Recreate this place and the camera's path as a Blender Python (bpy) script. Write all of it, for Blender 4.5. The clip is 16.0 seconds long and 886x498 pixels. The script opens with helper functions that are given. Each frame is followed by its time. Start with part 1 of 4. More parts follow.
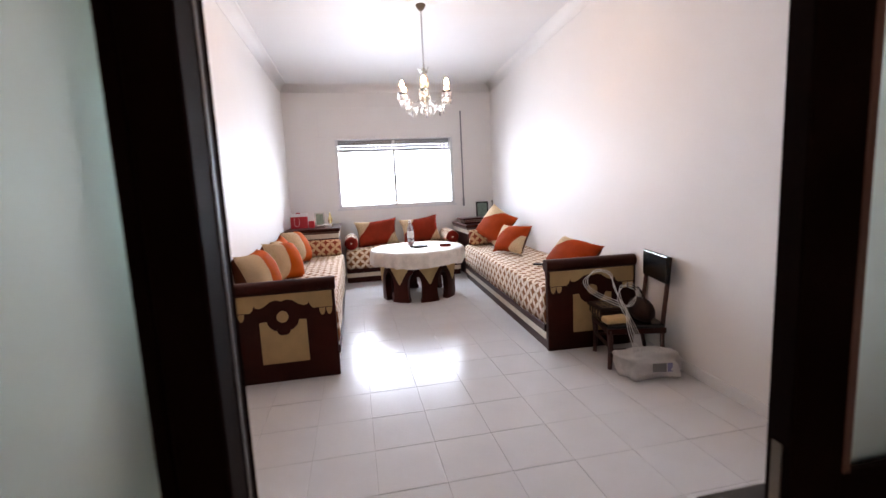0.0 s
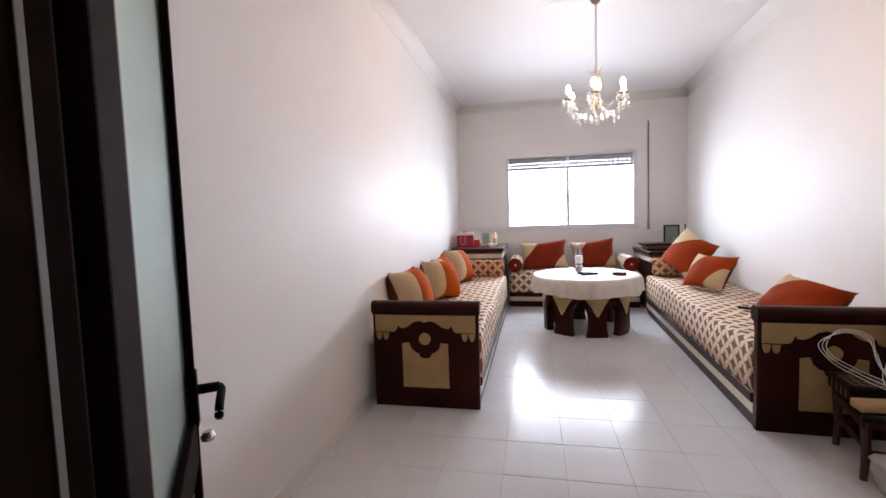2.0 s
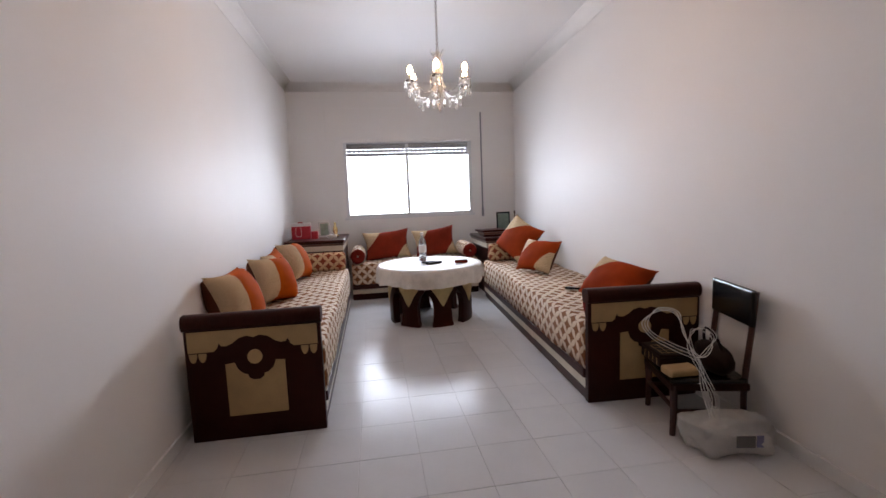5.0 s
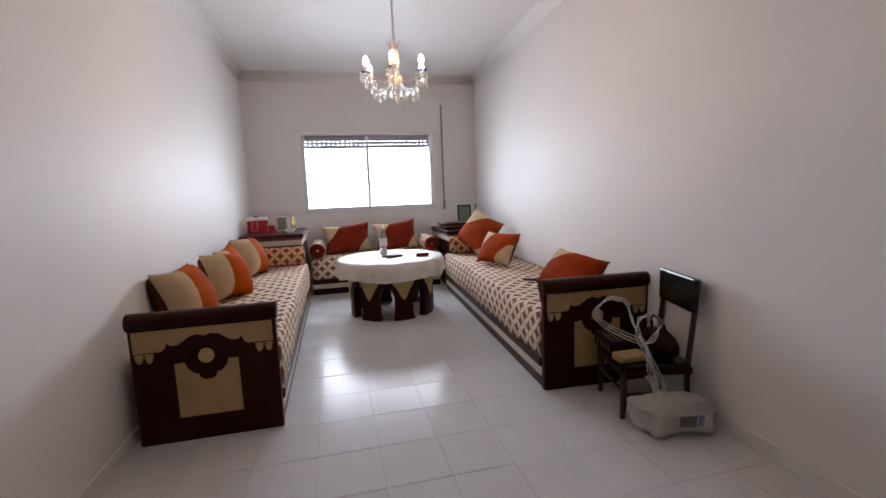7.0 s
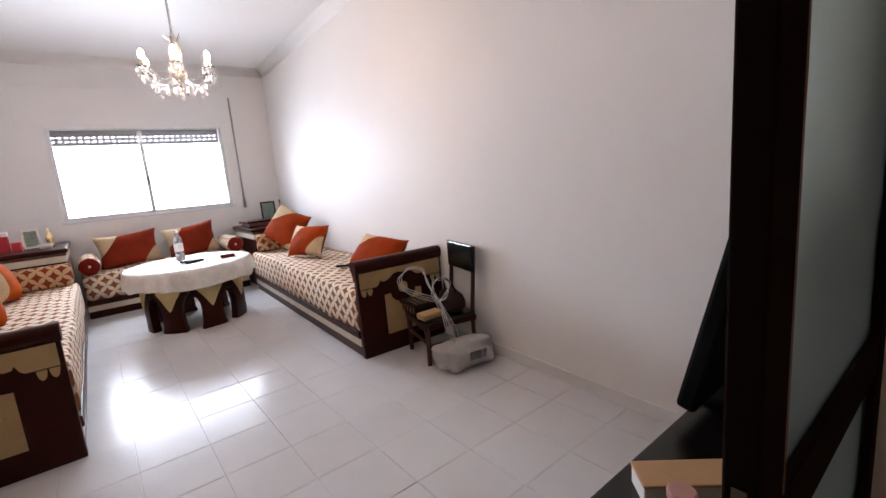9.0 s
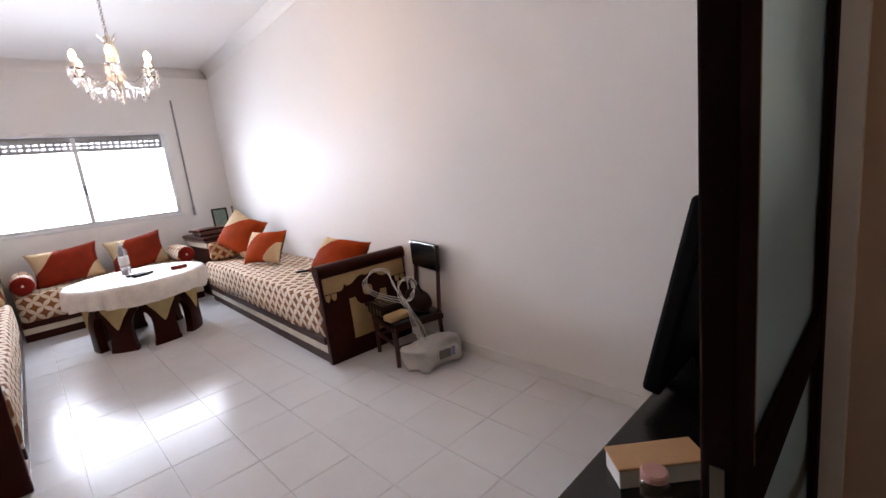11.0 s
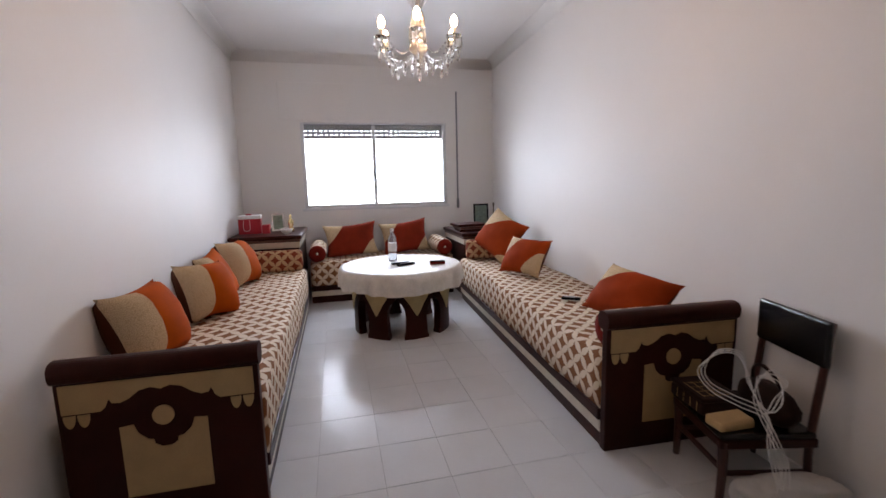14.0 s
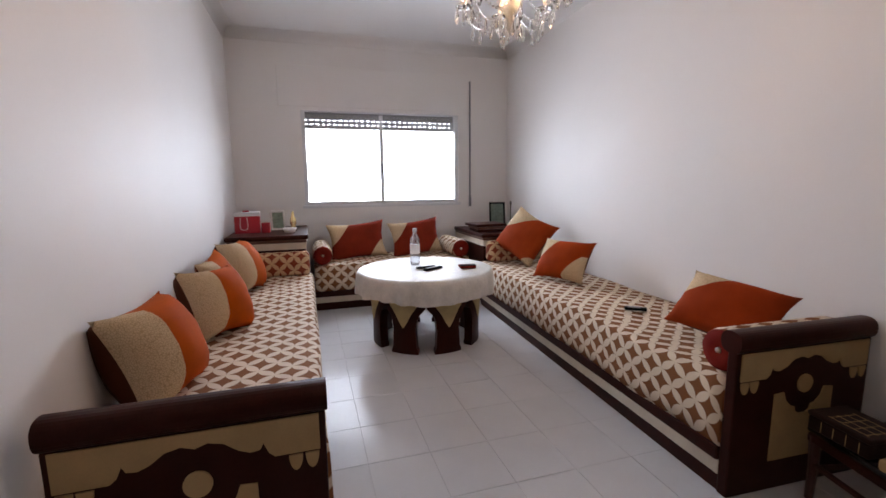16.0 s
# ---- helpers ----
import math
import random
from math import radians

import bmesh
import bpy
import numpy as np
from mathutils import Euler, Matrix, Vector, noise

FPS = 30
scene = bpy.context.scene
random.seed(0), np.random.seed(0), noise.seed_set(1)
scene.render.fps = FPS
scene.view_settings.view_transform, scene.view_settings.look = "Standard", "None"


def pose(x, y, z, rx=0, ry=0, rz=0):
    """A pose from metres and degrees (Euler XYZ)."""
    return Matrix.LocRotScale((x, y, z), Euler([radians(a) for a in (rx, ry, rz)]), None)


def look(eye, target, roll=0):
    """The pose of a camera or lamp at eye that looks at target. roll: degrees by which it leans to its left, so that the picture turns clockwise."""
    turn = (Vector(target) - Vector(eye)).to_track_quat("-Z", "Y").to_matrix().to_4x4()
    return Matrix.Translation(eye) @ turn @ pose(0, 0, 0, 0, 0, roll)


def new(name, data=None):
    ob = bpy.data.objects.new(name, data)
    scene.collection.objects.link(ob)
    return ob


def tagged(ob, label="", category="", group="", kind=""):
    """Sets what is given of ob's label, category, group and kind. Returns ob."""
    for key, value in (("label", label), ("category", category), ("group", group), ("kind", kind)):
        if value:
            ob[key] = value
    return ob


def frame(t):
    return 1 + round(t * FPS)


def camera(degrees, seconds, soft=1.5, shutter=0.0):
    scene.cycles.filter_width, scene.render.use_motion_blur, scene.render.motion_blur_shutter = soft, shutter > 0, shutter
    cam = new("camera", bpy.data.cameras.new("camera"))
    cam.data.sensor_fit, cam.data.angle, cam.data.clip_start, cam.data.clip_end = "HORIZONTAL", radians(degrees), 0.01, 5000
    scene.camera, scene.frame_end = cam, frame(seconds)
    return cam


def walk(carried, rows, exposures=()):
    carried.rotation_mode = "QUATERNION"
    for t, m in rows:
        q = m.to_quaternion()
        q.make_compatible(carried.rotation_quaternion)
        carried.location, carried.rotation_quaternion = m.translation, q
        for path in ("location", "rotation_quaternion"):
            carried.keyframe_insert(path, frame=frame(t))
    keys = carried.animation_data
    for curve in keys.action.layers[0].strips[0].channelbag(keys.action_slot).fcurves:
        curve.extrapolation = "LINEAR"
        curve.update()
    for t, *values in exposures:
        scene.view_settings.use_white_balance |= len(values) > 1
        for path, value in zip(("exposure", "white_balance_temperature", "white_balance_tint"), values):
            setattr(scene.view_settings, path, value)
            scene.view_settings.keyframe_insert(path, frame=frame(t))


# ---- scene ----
cam = camera(90.4, 16.0, soft=1.5, shutter=0.4)
PATH = [
    (0, (-0.471, -0.548, 1.334), (-0.087, 1.397, 1.072), -2.8),
    (0.5, (-0.385, -0.335, 1.347), (-0.095, 1.631, 1.123), -1.9),
    (1, (-0.307, -0.214, 1.308), (-0.481, 1.771, 1.138), -1.7),
    (1.5, (-0.274, -0.203, 1.315), (-0.62, 1.761, 1.163), -1.9),
    (2, (-0.279, -0.191, 1.32), (-0.684, 1.763, 1.18), -1.8),
    (2.5, (-0.279, -0.196, 1.316), (-0.744, 1.745, 1.185), -1.8),
    (3, (-0.259, -0.201, 1.324), (-0.755, 1.733, 1.191), -1.4),
    (3.5, (-0.248, -0.135, 1.317), (-0.666, 1.815, 1.169), -1.1),
    (4, (-0.287, 0.023, 1.331), (-0.366, 2.014, 1.166), -1.1),
    (4.2, (-0.314, 0.089, 1.348), (-0.239, 2.08, 1.168), -1.6),
    (6.5, (-0.317, 0.126, 1.345), (0.09, 2.068, 1.095), -2.4),
    (7, (-0.28, 0.105, 1.345), (0.185, 2.033, 1.084), -2.2),
    (7.5, (-0.277, 0.082, 1.349), (0.353, 1.961, 1.079), -1.9),
    (8, (-0.364, 0.024, 1.341), (0.466, 1.82, 1.048), -3.8),
    (8.5, (-0.392, -0.087, 1.342), (0.743, 1.527, 1.015), -4.2),
    (9, (-0.417, -0.207, 1.34), (0.794, 1.346, 0.995), -4.9),
    (11.3, (-0.439, -0.175, 1.346), (0.91, 1.254, 0.978), -6.7),
    (11.5, (-0.443, -0.159, 1.345), (0.844, 1.33, 0.99), -6.2),
    (12, (-0.423, -0.011, 1.36), (0.605, 1.675, 1.037), -3.0),
    (12.5, (-0.352, 0.169, 1.356), (0.456, 1.97, 1.035), -3.5),
    (13, (-0.265, 0.341, 1.369), (0.222, 2.257, 1.066), -3.5),
    (13.5, (-0.24, 0.543, 1.374), (0.204, 2.47, 1.079), -1.8),
    (14, (-0.286, 0.789, 1.402), (0.172, 2.713, 1.11), -1.4),
    (14.5, (-0.353, 1.04, 1.389), (0.105, 2.964, 1.092), -1.1),
    (15, (-0.447, 1.281, 1.398), (0.016, 3.205, 1.111), -1.1),
    (15.5, (-0.599, 1.357, 1.383), (-0.111, 3.276, 1.1), -1.0),
    (16, (-0.674, 1.355, 1.371), (-0.096, 3.246, 1.075), -0.6),
]
walk(cam, [(t, look(eye, target, roll)) for t, eye, target, roll in PATH], exposures=[(t, stops, 9000, 34) for t, stops in ((0, 0.72), (1, 0.55), (1.5, 0.58), (3.5, 0.45), (4, 0.12), (4.2, 0.05), (6.5, 0.0), (7.5, -0.05), (8.5, 0.35), (9, 0.65), (11.5, 0.62), (12, 0.08), (12.5, 0.0), (13.5, -0.07), (16, -0.12))])

# ---- light ----
world = bpy.data.worlds.new("sky")
scene.world = world
world.use_nodes = True
_nt = world.node_tree
_sky = _nt.nodes.new("ShaderNodeTexSky")
_sky.sky_type = "NISHITA"
_sky.sun_disc = False
_sky.sun_elevation, _sky.sun_rotation = radians(55), radians(200)
_bg = _nt.nodes["Background"]
_bg.inputs[1].default_value = 0.15
_nt.links.new(_sky.outputs[0], _bg.inputs[0])

sun_data = bpy.data.lights.new("sun", "SUN")
sun_data.energy, sun_data.angle, sun_data.color = 4.0, radians(0.5), (1.0, 0.95, 0.88)
sun = new("sun", sun_data)
sun.matrix_world = look((0, 0, 0), (0.25, 0.75, -1.1))

WIN = (-0.695, 1.26, 1.12, 2.24)  # left, right, bottom, top of the window
sky_data = bpy.data.lights.new("window_light", "AREA")
sky_data.shape, sky_data.size, sky_data.size_y = "RECTANGLE", 3.0, 2.6
sky_data.energy, sky_data.color = 245.0, (0.44, 0.715, 1.0)
sky_data.spread = radians(118)
sky_lamp = new("window_light", sky_data)
sky_lamp.matrix_world = look((0.28, 8.0, 1.92), (0.15, 3.0, 1.28))

# Warm fill added in the hall, out of view, to lift the door side.
hall_data = bpy.data.lights.new("hall_fill", "POINT")
hall_data.energy, hall_data.color, hall_data.shadow_soft_size = 2.4, (1.0, 0.86, 0.74), 0.12
hall_fill = new("hall_fill", hall_data)
hall_fill.location = (0.1, -1.5, 2.6)

# ---- materials ----
def material(name, colour, rough=0.6, metal=0.0, var=0.06, scale=4.0, fine=60.0, bump=0.05, **extra):
    """A surface with two scales of variation and fine relief."""
    m = bpy.data.materials.new(name)
    m.use_nodes = True
    nt = m.node_tree
    b = nt.nodes["Principled BSDF"]
    tc = nt.nodes.new("ShaderNodeTexCoord")
    n1, n2 = nt.nodes.new("ShaderNodeTexNoise"), nt.nodes.new("ShaderNodeTexNoise")
    n1.inputs["Scale"].default_value, n2.inputs["Scale"].default_value = scale, fine
    n1.inputs["Detail"].default_value = 5
    for n in (n1, n2):
        nt.links.new(tc.outputs["Object"], n.inputs["Vector"])
    add = nt.nodes.new("ShaderNodeMath")
    add.operation = "MULTIPLY_ADD"
    add.inputs[1].default_value = 0.35
    nt.links.new(n2.outputs[0], add.inputs[0])
    nt.links.new(n1.outputs[0], add.inputs[2])
    ramp = nt.nodes.new("ShaderNodeMapRange")
    ramp.inputs[1].default_value, ramp.inputs[2].default_value = 0.35, 1.0
    ramp.inputs[3].default_value, ramp.inputs[4].default_value = 1 - var, 1 + var
    nt.links.new(add.outputs[0], ramp.inputs[0])
    mul = nt.nodes.new("ShaderNodeVectorMath")
    mul.operation = "SCALE"
    mul.inputs[0].default_value = colour[:3]
    nt.links.new(ramp.outputs[0], mul.inputs["Scale"])
    nt.links.new(mul.outputs[0], b.inputs["Base Color"])
    b.inputs["Roughness"].default_value, b.inputs["Metallic"].default_value = rough, metal
    if bump:
        bp = nt.nodes.new("ShaderNodeBump")
        bp.inputs["Strength"].default_value, bp.inputs["Distance"].default_value = bump, 0.004
        nt.links.new(n2.outputs[0], bp.inputs["Height"])
        nt.links.new(bp.outputs[0], b.inputs["Normal"])
    for key, value in extra.items():
        b.inputs[key.replace("_", " ")].default_value = value
    return m


def shade(m):
    """The material's node tree, its surface and a maker of math nodes."""
    nt = m.node_tree
    def math_node(op, a, b=0.0, c=0.0):
        n = nt.nodes.new("ShaderNodeMath")
        n.operation = op
        for i, v in enumerate((a, b, c)):
            if isinstance(v, (int, float)):
                n.inputs[i].default_value = v
            else:
                nt.links.new(v, n.inputs[i])
        return n.outputs[0]
    return nt, nt.nodes["Principled BSDF"], math_node


def mix_colours(nt, fac, a, b):
    n = nt.nodes.new("ShaderNodeMix")
    n.data_type = "RGBA"
    nt.links.new(fac, n.inputs[0])
    for i, v in ((6, a), (7, b)):
        if isinstance(v, tuple):
            n.inputs[i].default_value = (*v, 1)
        else:
            nt.links.new(v, n.inputs[i])
    return n.outputs[2]


def petal_fabric(name, cell, dark, light):
    """Woven cloth of overlapping rings: pale petals round darker four-pointed stars."""
    m = material(name, light, 0.85, var=0.1, scale=9, fine=420, bump=0.25, Specular_IOR_Level=0.25)
    nt, b, f = shade(m)
    tc = nt.nodes.new("ShaderNodeTexCoord")
    sep = nt.nodes.new("ShaderNodeSeparateXYZ")
    nt.links.new(tc.outputs["Object"], sep.inputs[0])
    wob = nt.nodes.new("ShaderNodeTexNoise")
    wob.inputs["Scale"].default_value = 2.5
    nt.links.new(tc.outputs["Object"], wob.inputs["Vector"])
    w = f("MULTIPLY", f("SUBTRACT", wob.outputs[0], 0.5), 0.05)
    u = f("ADD", sep.outputs[0], w)
    v = f("ADD", f("ADD", sep.outputs[1], sep.outputs[2]), w)
    k = 1 / cell
    p = f("MULTIPLY", f("ADD", u, v), k * 0.7071)
    q = f("MULTIPLY", f("SUBTRACT", u, v), k * 0.7071)
    a = f("ABSOLUTE", f("SUBTRACT", f("FRACT", p), 0.5))
    c = f("ABSOLUTE", f("SUBTRACT", f("FRACT", q), 0.5))
    a1, c1 = f("SUBTRACT", 1.0, a), f("SUBTRACT", 1.0, c)
    d1 = f("ADD", f("MULTIPLY", a1, a1), f("MULTIPLY", c, c))
    d2 = f("ADD", f("MULTIPLY", a, a), f("MULTIPLY", c1, c1))
    near = f("MINIMUM", d1, d2)
    rng = nt.nodes.new("ShaderNodeMapRange")
    rng.inputs[1].default_value, rng.inputs[2].default_value = 0.49, 0.53
    nt.links.new(near, rng.inputs[0])
    old = b.inputs["Base Color"].links[0].from_socket
    grain = nt.nodes.new("ShaderNodeTexNoise")
    grain.inputs["Scale"].default_value = 250
    nt.links.new(tc.outputs["Object"], grain.inputs["Vector"])
    dark2 = tuple(x * 0.72 for x in dark)
    nt.links.new(mix_colours(nt, rng.outputs[0], old, mix_colours(nt, grain.outputs[0], dark2, dark)), b.inputs["Base Color"])
    return m


def cushion_cloth(name, turn, edge, low, flip=1.0, other=-1.0, rust=(0.50, 0.078, 0.007)):
    """Velvet cushion cover: a rust field, a beige figured field and a dark brown one, divided by curved seams."""
    m = material(name, rust, 0.8, var=0.22, scale=7, fine=300, bump=0.12, Specular_IOR_Level=0.06)
    nt, b, f = shade(m)
    tc = nt.nodes.new("ShaderNodeTexCoord")
    rot = nt.nodes.new("ShaderNodeVectorRotate")
    rot.rotation_type = "Z_AXIS"
    rot.inputs["Angle"].default_value = turn
    nt.links.new(tc.outputs["Object"], rot.inputs["Vector"])
    sep = nt.nodes.new("ShaderNodeSeparateXYZ")
    nt.links.new(rot.outputs[0], sep.inputs[0])
    curve = f("MULTIPLY", f("SINE", f("MULTIPLY", sep.outputs[1], 5.5)), 0.075)
    s = f("MULTIPLY", f("ADD", sep.outputs[0], curve), flip)
    vor = nt.nodes.new("ShaderNodeTexVoronoi")
    vor.feature = "DISTANCE_TO_EDGE"
    vor.inputs["Scale"].default_value = 110
    nt.links.new(tc.outputs["Object"], vor.inputs["Vector"])
    fig = nt.nodes.new("ShaderNodeMapRange")
    fig.inputs[1].default_value, fig.inputs[2].default_value = 0.02, 0.12
    nt.links.new(vor.outputs["Distance"], fig.inputs[0])
    beige = mix_colours(nt, fig.outputs[0], (0.47, 0.31, 0.18), (0.67, 0.48, 0.31))
    old = b.inputs["Base Color"].links[0].from_socket
    one = mix_colours(nt, f("MAXIMUM", f("GREATER_THAN", s, edge), f("LESS_THAN", s, other)), old, beige)
    back = nt.nodes.new("ShaderNodeSeparateXYZ")
    nt.links.new(tc.outputs["Object"], back.inputs[0])
    brown = f("MAXIMUM", f("GREATER_THAN", s, low), f("LESS_THAN", back.outputs[2], -0.006))
    two = mix_colours(nt, brown, one, (0.10, 0.028, 0.014))
    nt.links.new(two, b.inputs["Base Color"])
    return m


def glass_mat(name, colour, rough, ior=1.45, weight=1.0):
    return material(name, colour, rough, var=0.02, bump=0.0, Transmission_Weight=weight, IOR=ior)


def glow(name, colour, strength):
    m = material(name, colour, 0.4, bump=0.0, Emission_Strength=strength)
    m.node_tree.nodes["Principled BSDF"].inputs["Emission Color"].default_value = (*colour, 1)
    return m


WALL = material("wall_paint", (0.85, 0.815, 0.785), 0.55, var=0.02, scale=1.5, fine=90, bump=0.10, Specular_IOR_Level=0.2)
CEIL = material("ceiling_paint", (0.82, 0.80, 0.785), 0.6, var=0.015, scale=1.5, fine=90, bump=0.06)
HALLW = material("hall_paint", (0.55, 0.42, 0.33), 0.6, var=0.05)
GROUT = material("grout", (0.63, 0.60, 0.59), 0.9, var=0.15, scale=8)
WOOD = material("dark_stained_wood", (0.040, 0.0065, 0.004), 0.38, var=0.35, scale=6, fine=120, bump=0.06, Specular_IOR_Level=0.14)
DOORW = material("door_wood", (0.012, 0.004, 0.003), 0.8, var=0.3, scale=5, fine=110, bump=0.06, Specular_IOR_Level=0.06)
LEATHER = material("dark_leather", (0.022, 0.007, 0.005), 0.55, var=0.3, scale=10, fine=200, bump=0.2, Specular_IOR_Level=0.15)
REDWOOD = material("reddish_wood", (0.060, 0.012, 0.008), 0.35, var=0.3, scale=6, fine=110)
BROWN = material("lit_brown_wood", (0.12, 0.055, 0.04), 0.35, var=0.25, scale=6, fine=110)
# Bead tone holds the light on the leaf's hinge-side edge.
LITBEAD = material("lit_bead_wood", (0.20, 0.11, 0.095), 0.4, var=0.25, scale=6, fine=110)
CREAM = material("cream_panel", (0.44, 0.27, 0.12), 0.55, var=0.14, scale=9, fine=140, bump=0.08)
PALE = material("pale_strip", (0.62, 0.54, 0.44), 0.5, var=0.12, scale=9)
FABRIC = petal_fabric("petal_fabric", 0.100, (0.31, 0.105, 0.034), (0.76, 0.60, 0.46))
BOLST = petal_fabric("bolster_fabric", 0.095, (0.30, 0.052, 0.02), (0.60, 0.38, 0.22))
RUST = material("rust_velvet", (0.22, 0.016, 0.010), 0.85, var=0.2, scale=12, fine=300, bump=0.15, Specular_IOR_Level=0.08)
CLOTH = material("white_tablecloth", (0.68, 0.64, 0.59), 0.4, var=0.16, scale=14, fine=55, bump=0.8)
GOLD = material("gold_undercloth", (0.52, 0.38, 0.18), 0.6, var=0.15, scale=15, fine=160)
BLACK = material("black_plastic", (0.005, 0.005, 0.006), 0.6, var=0.2, Specular_IOR_Level=0.06)
VINYL = material("black_vinyl", (0.006, 0.004, 0.004), 0.25, var=0.2, scale=10, fine=250, bump=0.12)
ALU = material("white_window_frame", (0.72, 0.72, 0.72), 0.4, var=0.03)
SHUT = material("shutter_slat", (0.28, 0.28, 0.29), 0.5, var=0.06)
STRAP = material("grey_strap", (0.26, 0.26, 0.27), 0.8, var=0.15)
GLASSW = glass_mat("window_glass", (1, 1, 1), 0.0)
FROST = material("frosted_glass", (0.66, 0.81, 0.77), 0.5, var=0.03, scale=2, fine=200, bump=0.03, Transmission_Weight=1.0, IOR=1.15)
CRYS = glass_mat("crystal", (1.0, 0.98, 0.95), 0.02, 1.5)
CREAMGLASS = material("cream_glass", (0.88, 0.83, 0.74), 0.2, var=0.15, scale=30, bump=0.0, Transmission_Weight=0.35, IOR=1.3)
BRASS = material("brass", (0.75, 0.58, 0.30), 0.25, 1.0, var=0.1)
CANDLE = material("candle_tube", (0.8, 0.76, 0.68), 0.4)
BULB = glow("lit_bulb", (1.0, 0.79, 0.56), 140.0)
DIMBULB = glass_mat("unlit_bulb", (1, 0.98, 0.94), 0.1)
STEEL = material("steel", (0.5, 0.5, 0.5), 0.3, 1.0, var=0.1)
CHAIN = material("dull_chain", (0.22, 0.19, 0.16), 0.4, 0.8, var=0.2)
REDBOX = material("red_card", (0.50, 0.02, 0.03), 0.4, var=0.1)
WHITE = material("white_card", (0.78, 0.75, 0.72), 0.5, var=0.04)
CABLE = material("white_cable", (0.80, 0.78, 0.75), 0.5, var=0.05)
BAG = material("plastic_bag", (0.74, 0.70, 0.67), 0.3, var=0.12, scale=14, fine=45, bump=0.7, Transmission_Weight=0.45, IOR=1.2)
INK = material("dark_print", (0.16, 0.15, 0.15), 0.5)
BLUE = material("blue_print", (0.25, 0.25, 0.42), 0.5)
SCREEN = material("screen", (0.008, 0.008, 0.010), 0.12, var=0.02, bump=0.0)
ORANGE = material("orange_card", (0.62, 0.34, 0.17), 0.6, var=0.1)
PINK = material("pink_lid", (0.60, 0.28, 0.24), 0.4)
FACADE = material("facade_plaster", (0.80, 0.79, 0.77), 0.8, var=0.05)
GROUND = material("street_paving", (0.30, 0.29, 0.27), 0.9, var=0.2, scale=1.0)
PHOTO = material("photo_print", (0.16, 0.24, 0.20), 0.3, var=0.5, scale=40, fine=120)
WATERB = glass_mat("clear_bottle", (0.88, 0.94, 1.0), 0.12, 1.2, 0.75)


def tile_material():
    m = material("glazed_tile", (0.66, 0.64, 0.635), 0.16, var=0.03, scale=5, fine=40, bump=0.012, Specular_IOR_Level=0.15)
    nt, b, f = shade(m)
    info = nt.nodes.new("ShaderNodeObjectInfo")
    old = b.inputs["Base Color"].links[0].from_socket
    amt = f("ADD", f("MULTIPLY", info.outputs["Random"], 0.03), 0.985)
    sc = nt.nodes.new("ShaderNodeVectorMath")
    sc.operation = "SCALE"
    nt.links.new(old, sc.inputs[0])
    nt.links.new(amt, sc.inputs["Scale"])
    nt.links.new(sc.outputs[0], b.inputs["Base Color"])
    smear = nt.nodes.new("ShaderNodeTexNoise")
    smear.inputs["Scale"].default_value = 3
    tc = nt.nodes.new("ShaderNodeTexCoord")
    nt.links.new(tc.outputs["Object"], smear.inputs["Vector"])
    nt.links.new(f("ADD", f("MULTIPLY", smear.outputs[0], 0.12), 0.12), b.inputs["Roughness"])
    return m


TILE = tile_material()
SKIRT = material("skirting_tile", (0.80, 0.775, 0.755), 0.3, var=0.03, scale=5, fine=40, bump=0.012, Specular_IOR_Level=0.2)


# ---- mesh helpers ----
def part(name, bm, mat, parent=None, label="", smooth=False):
    me = bpy.data.meshes.new(name)
    bmesh.ops.recalc_face_normals(bm, faces=bm.faces[:])
    if smooth:
        for fc in bm.faces:
            fc.smooth = True
    bm.to_mesh(me)
    bm.free()
    me.materials.append(mat)
    ob = new(name, me)
    if parent is not None:
        ob.parent = parent
    if label:
        ob["label"] = label
    return ob


def thing(name, label, category, m=None, group="", kind=""):
    ob = new(name)
    ob.empty_display_size = 0.1
    if m is not None:
        ob.matrix_basis = m
    return tagged(ob, label, category, group, kind)


def box(x0, x1, y0, y1, z0, z1, bevel=0.0, bm=None, seg=2):
    bm2 = bmesh.new()
    bmesh.ops.create_cube(bm2, size=1.0)
    for v in bm2.verts:
        v.co = Vector(((x0 + x1) / 2 + v.co.x * (x1 - x0), (y0 + y1) / 2 + v.co.y * (y1 - y0), (z0 + z1) / 2 + v.co.z * (z1 - z0)))
    if bevel:
        bmesh.ops.bevel(bm2, geom=bm2.edges[:], offset=bevel, segments=seg, profile=0.5, affect="EDGES")
    return merge(bm, bm2)


def merge(bm, other):
    if bm is None:
        return other
    me = bpy.data.meshes.new("tmp")
    other.to_mesh(me)
    other.free()
    bm.from_mesh(me)
    bpy.data.meshes.remove(me)
    return bm


def prism(points, axis, lo, hi, bevel=0.0):
    """A flat outline (pairs) pushed out along an axis from lo to hi."""
    bm = bmesh.new()
    def place(a, b, c):
        return {"x": (c, a, b), "y": (a, c, b), "z": (a, b, c)}[axis]
    low = [bm.verts.new(place(a, b, lo)) for a, b in points]
    high = [bm.verts.new(place(a, b, hi)) for a, b in points]
    bm.faces.new(low), bm.faces.new(high[::-1])
    n = len(points)
    for i in range(n):
        bm.faces.new((low[i], high[i], high[(i + 1) % n], low[(i + 1) % n]))
    if bevel:
        bmesh.ops.bevel(bm, geom=bm.edges[:], offset=bevel, segments=2, profile=0.5, affect="EDGES")
    return bm


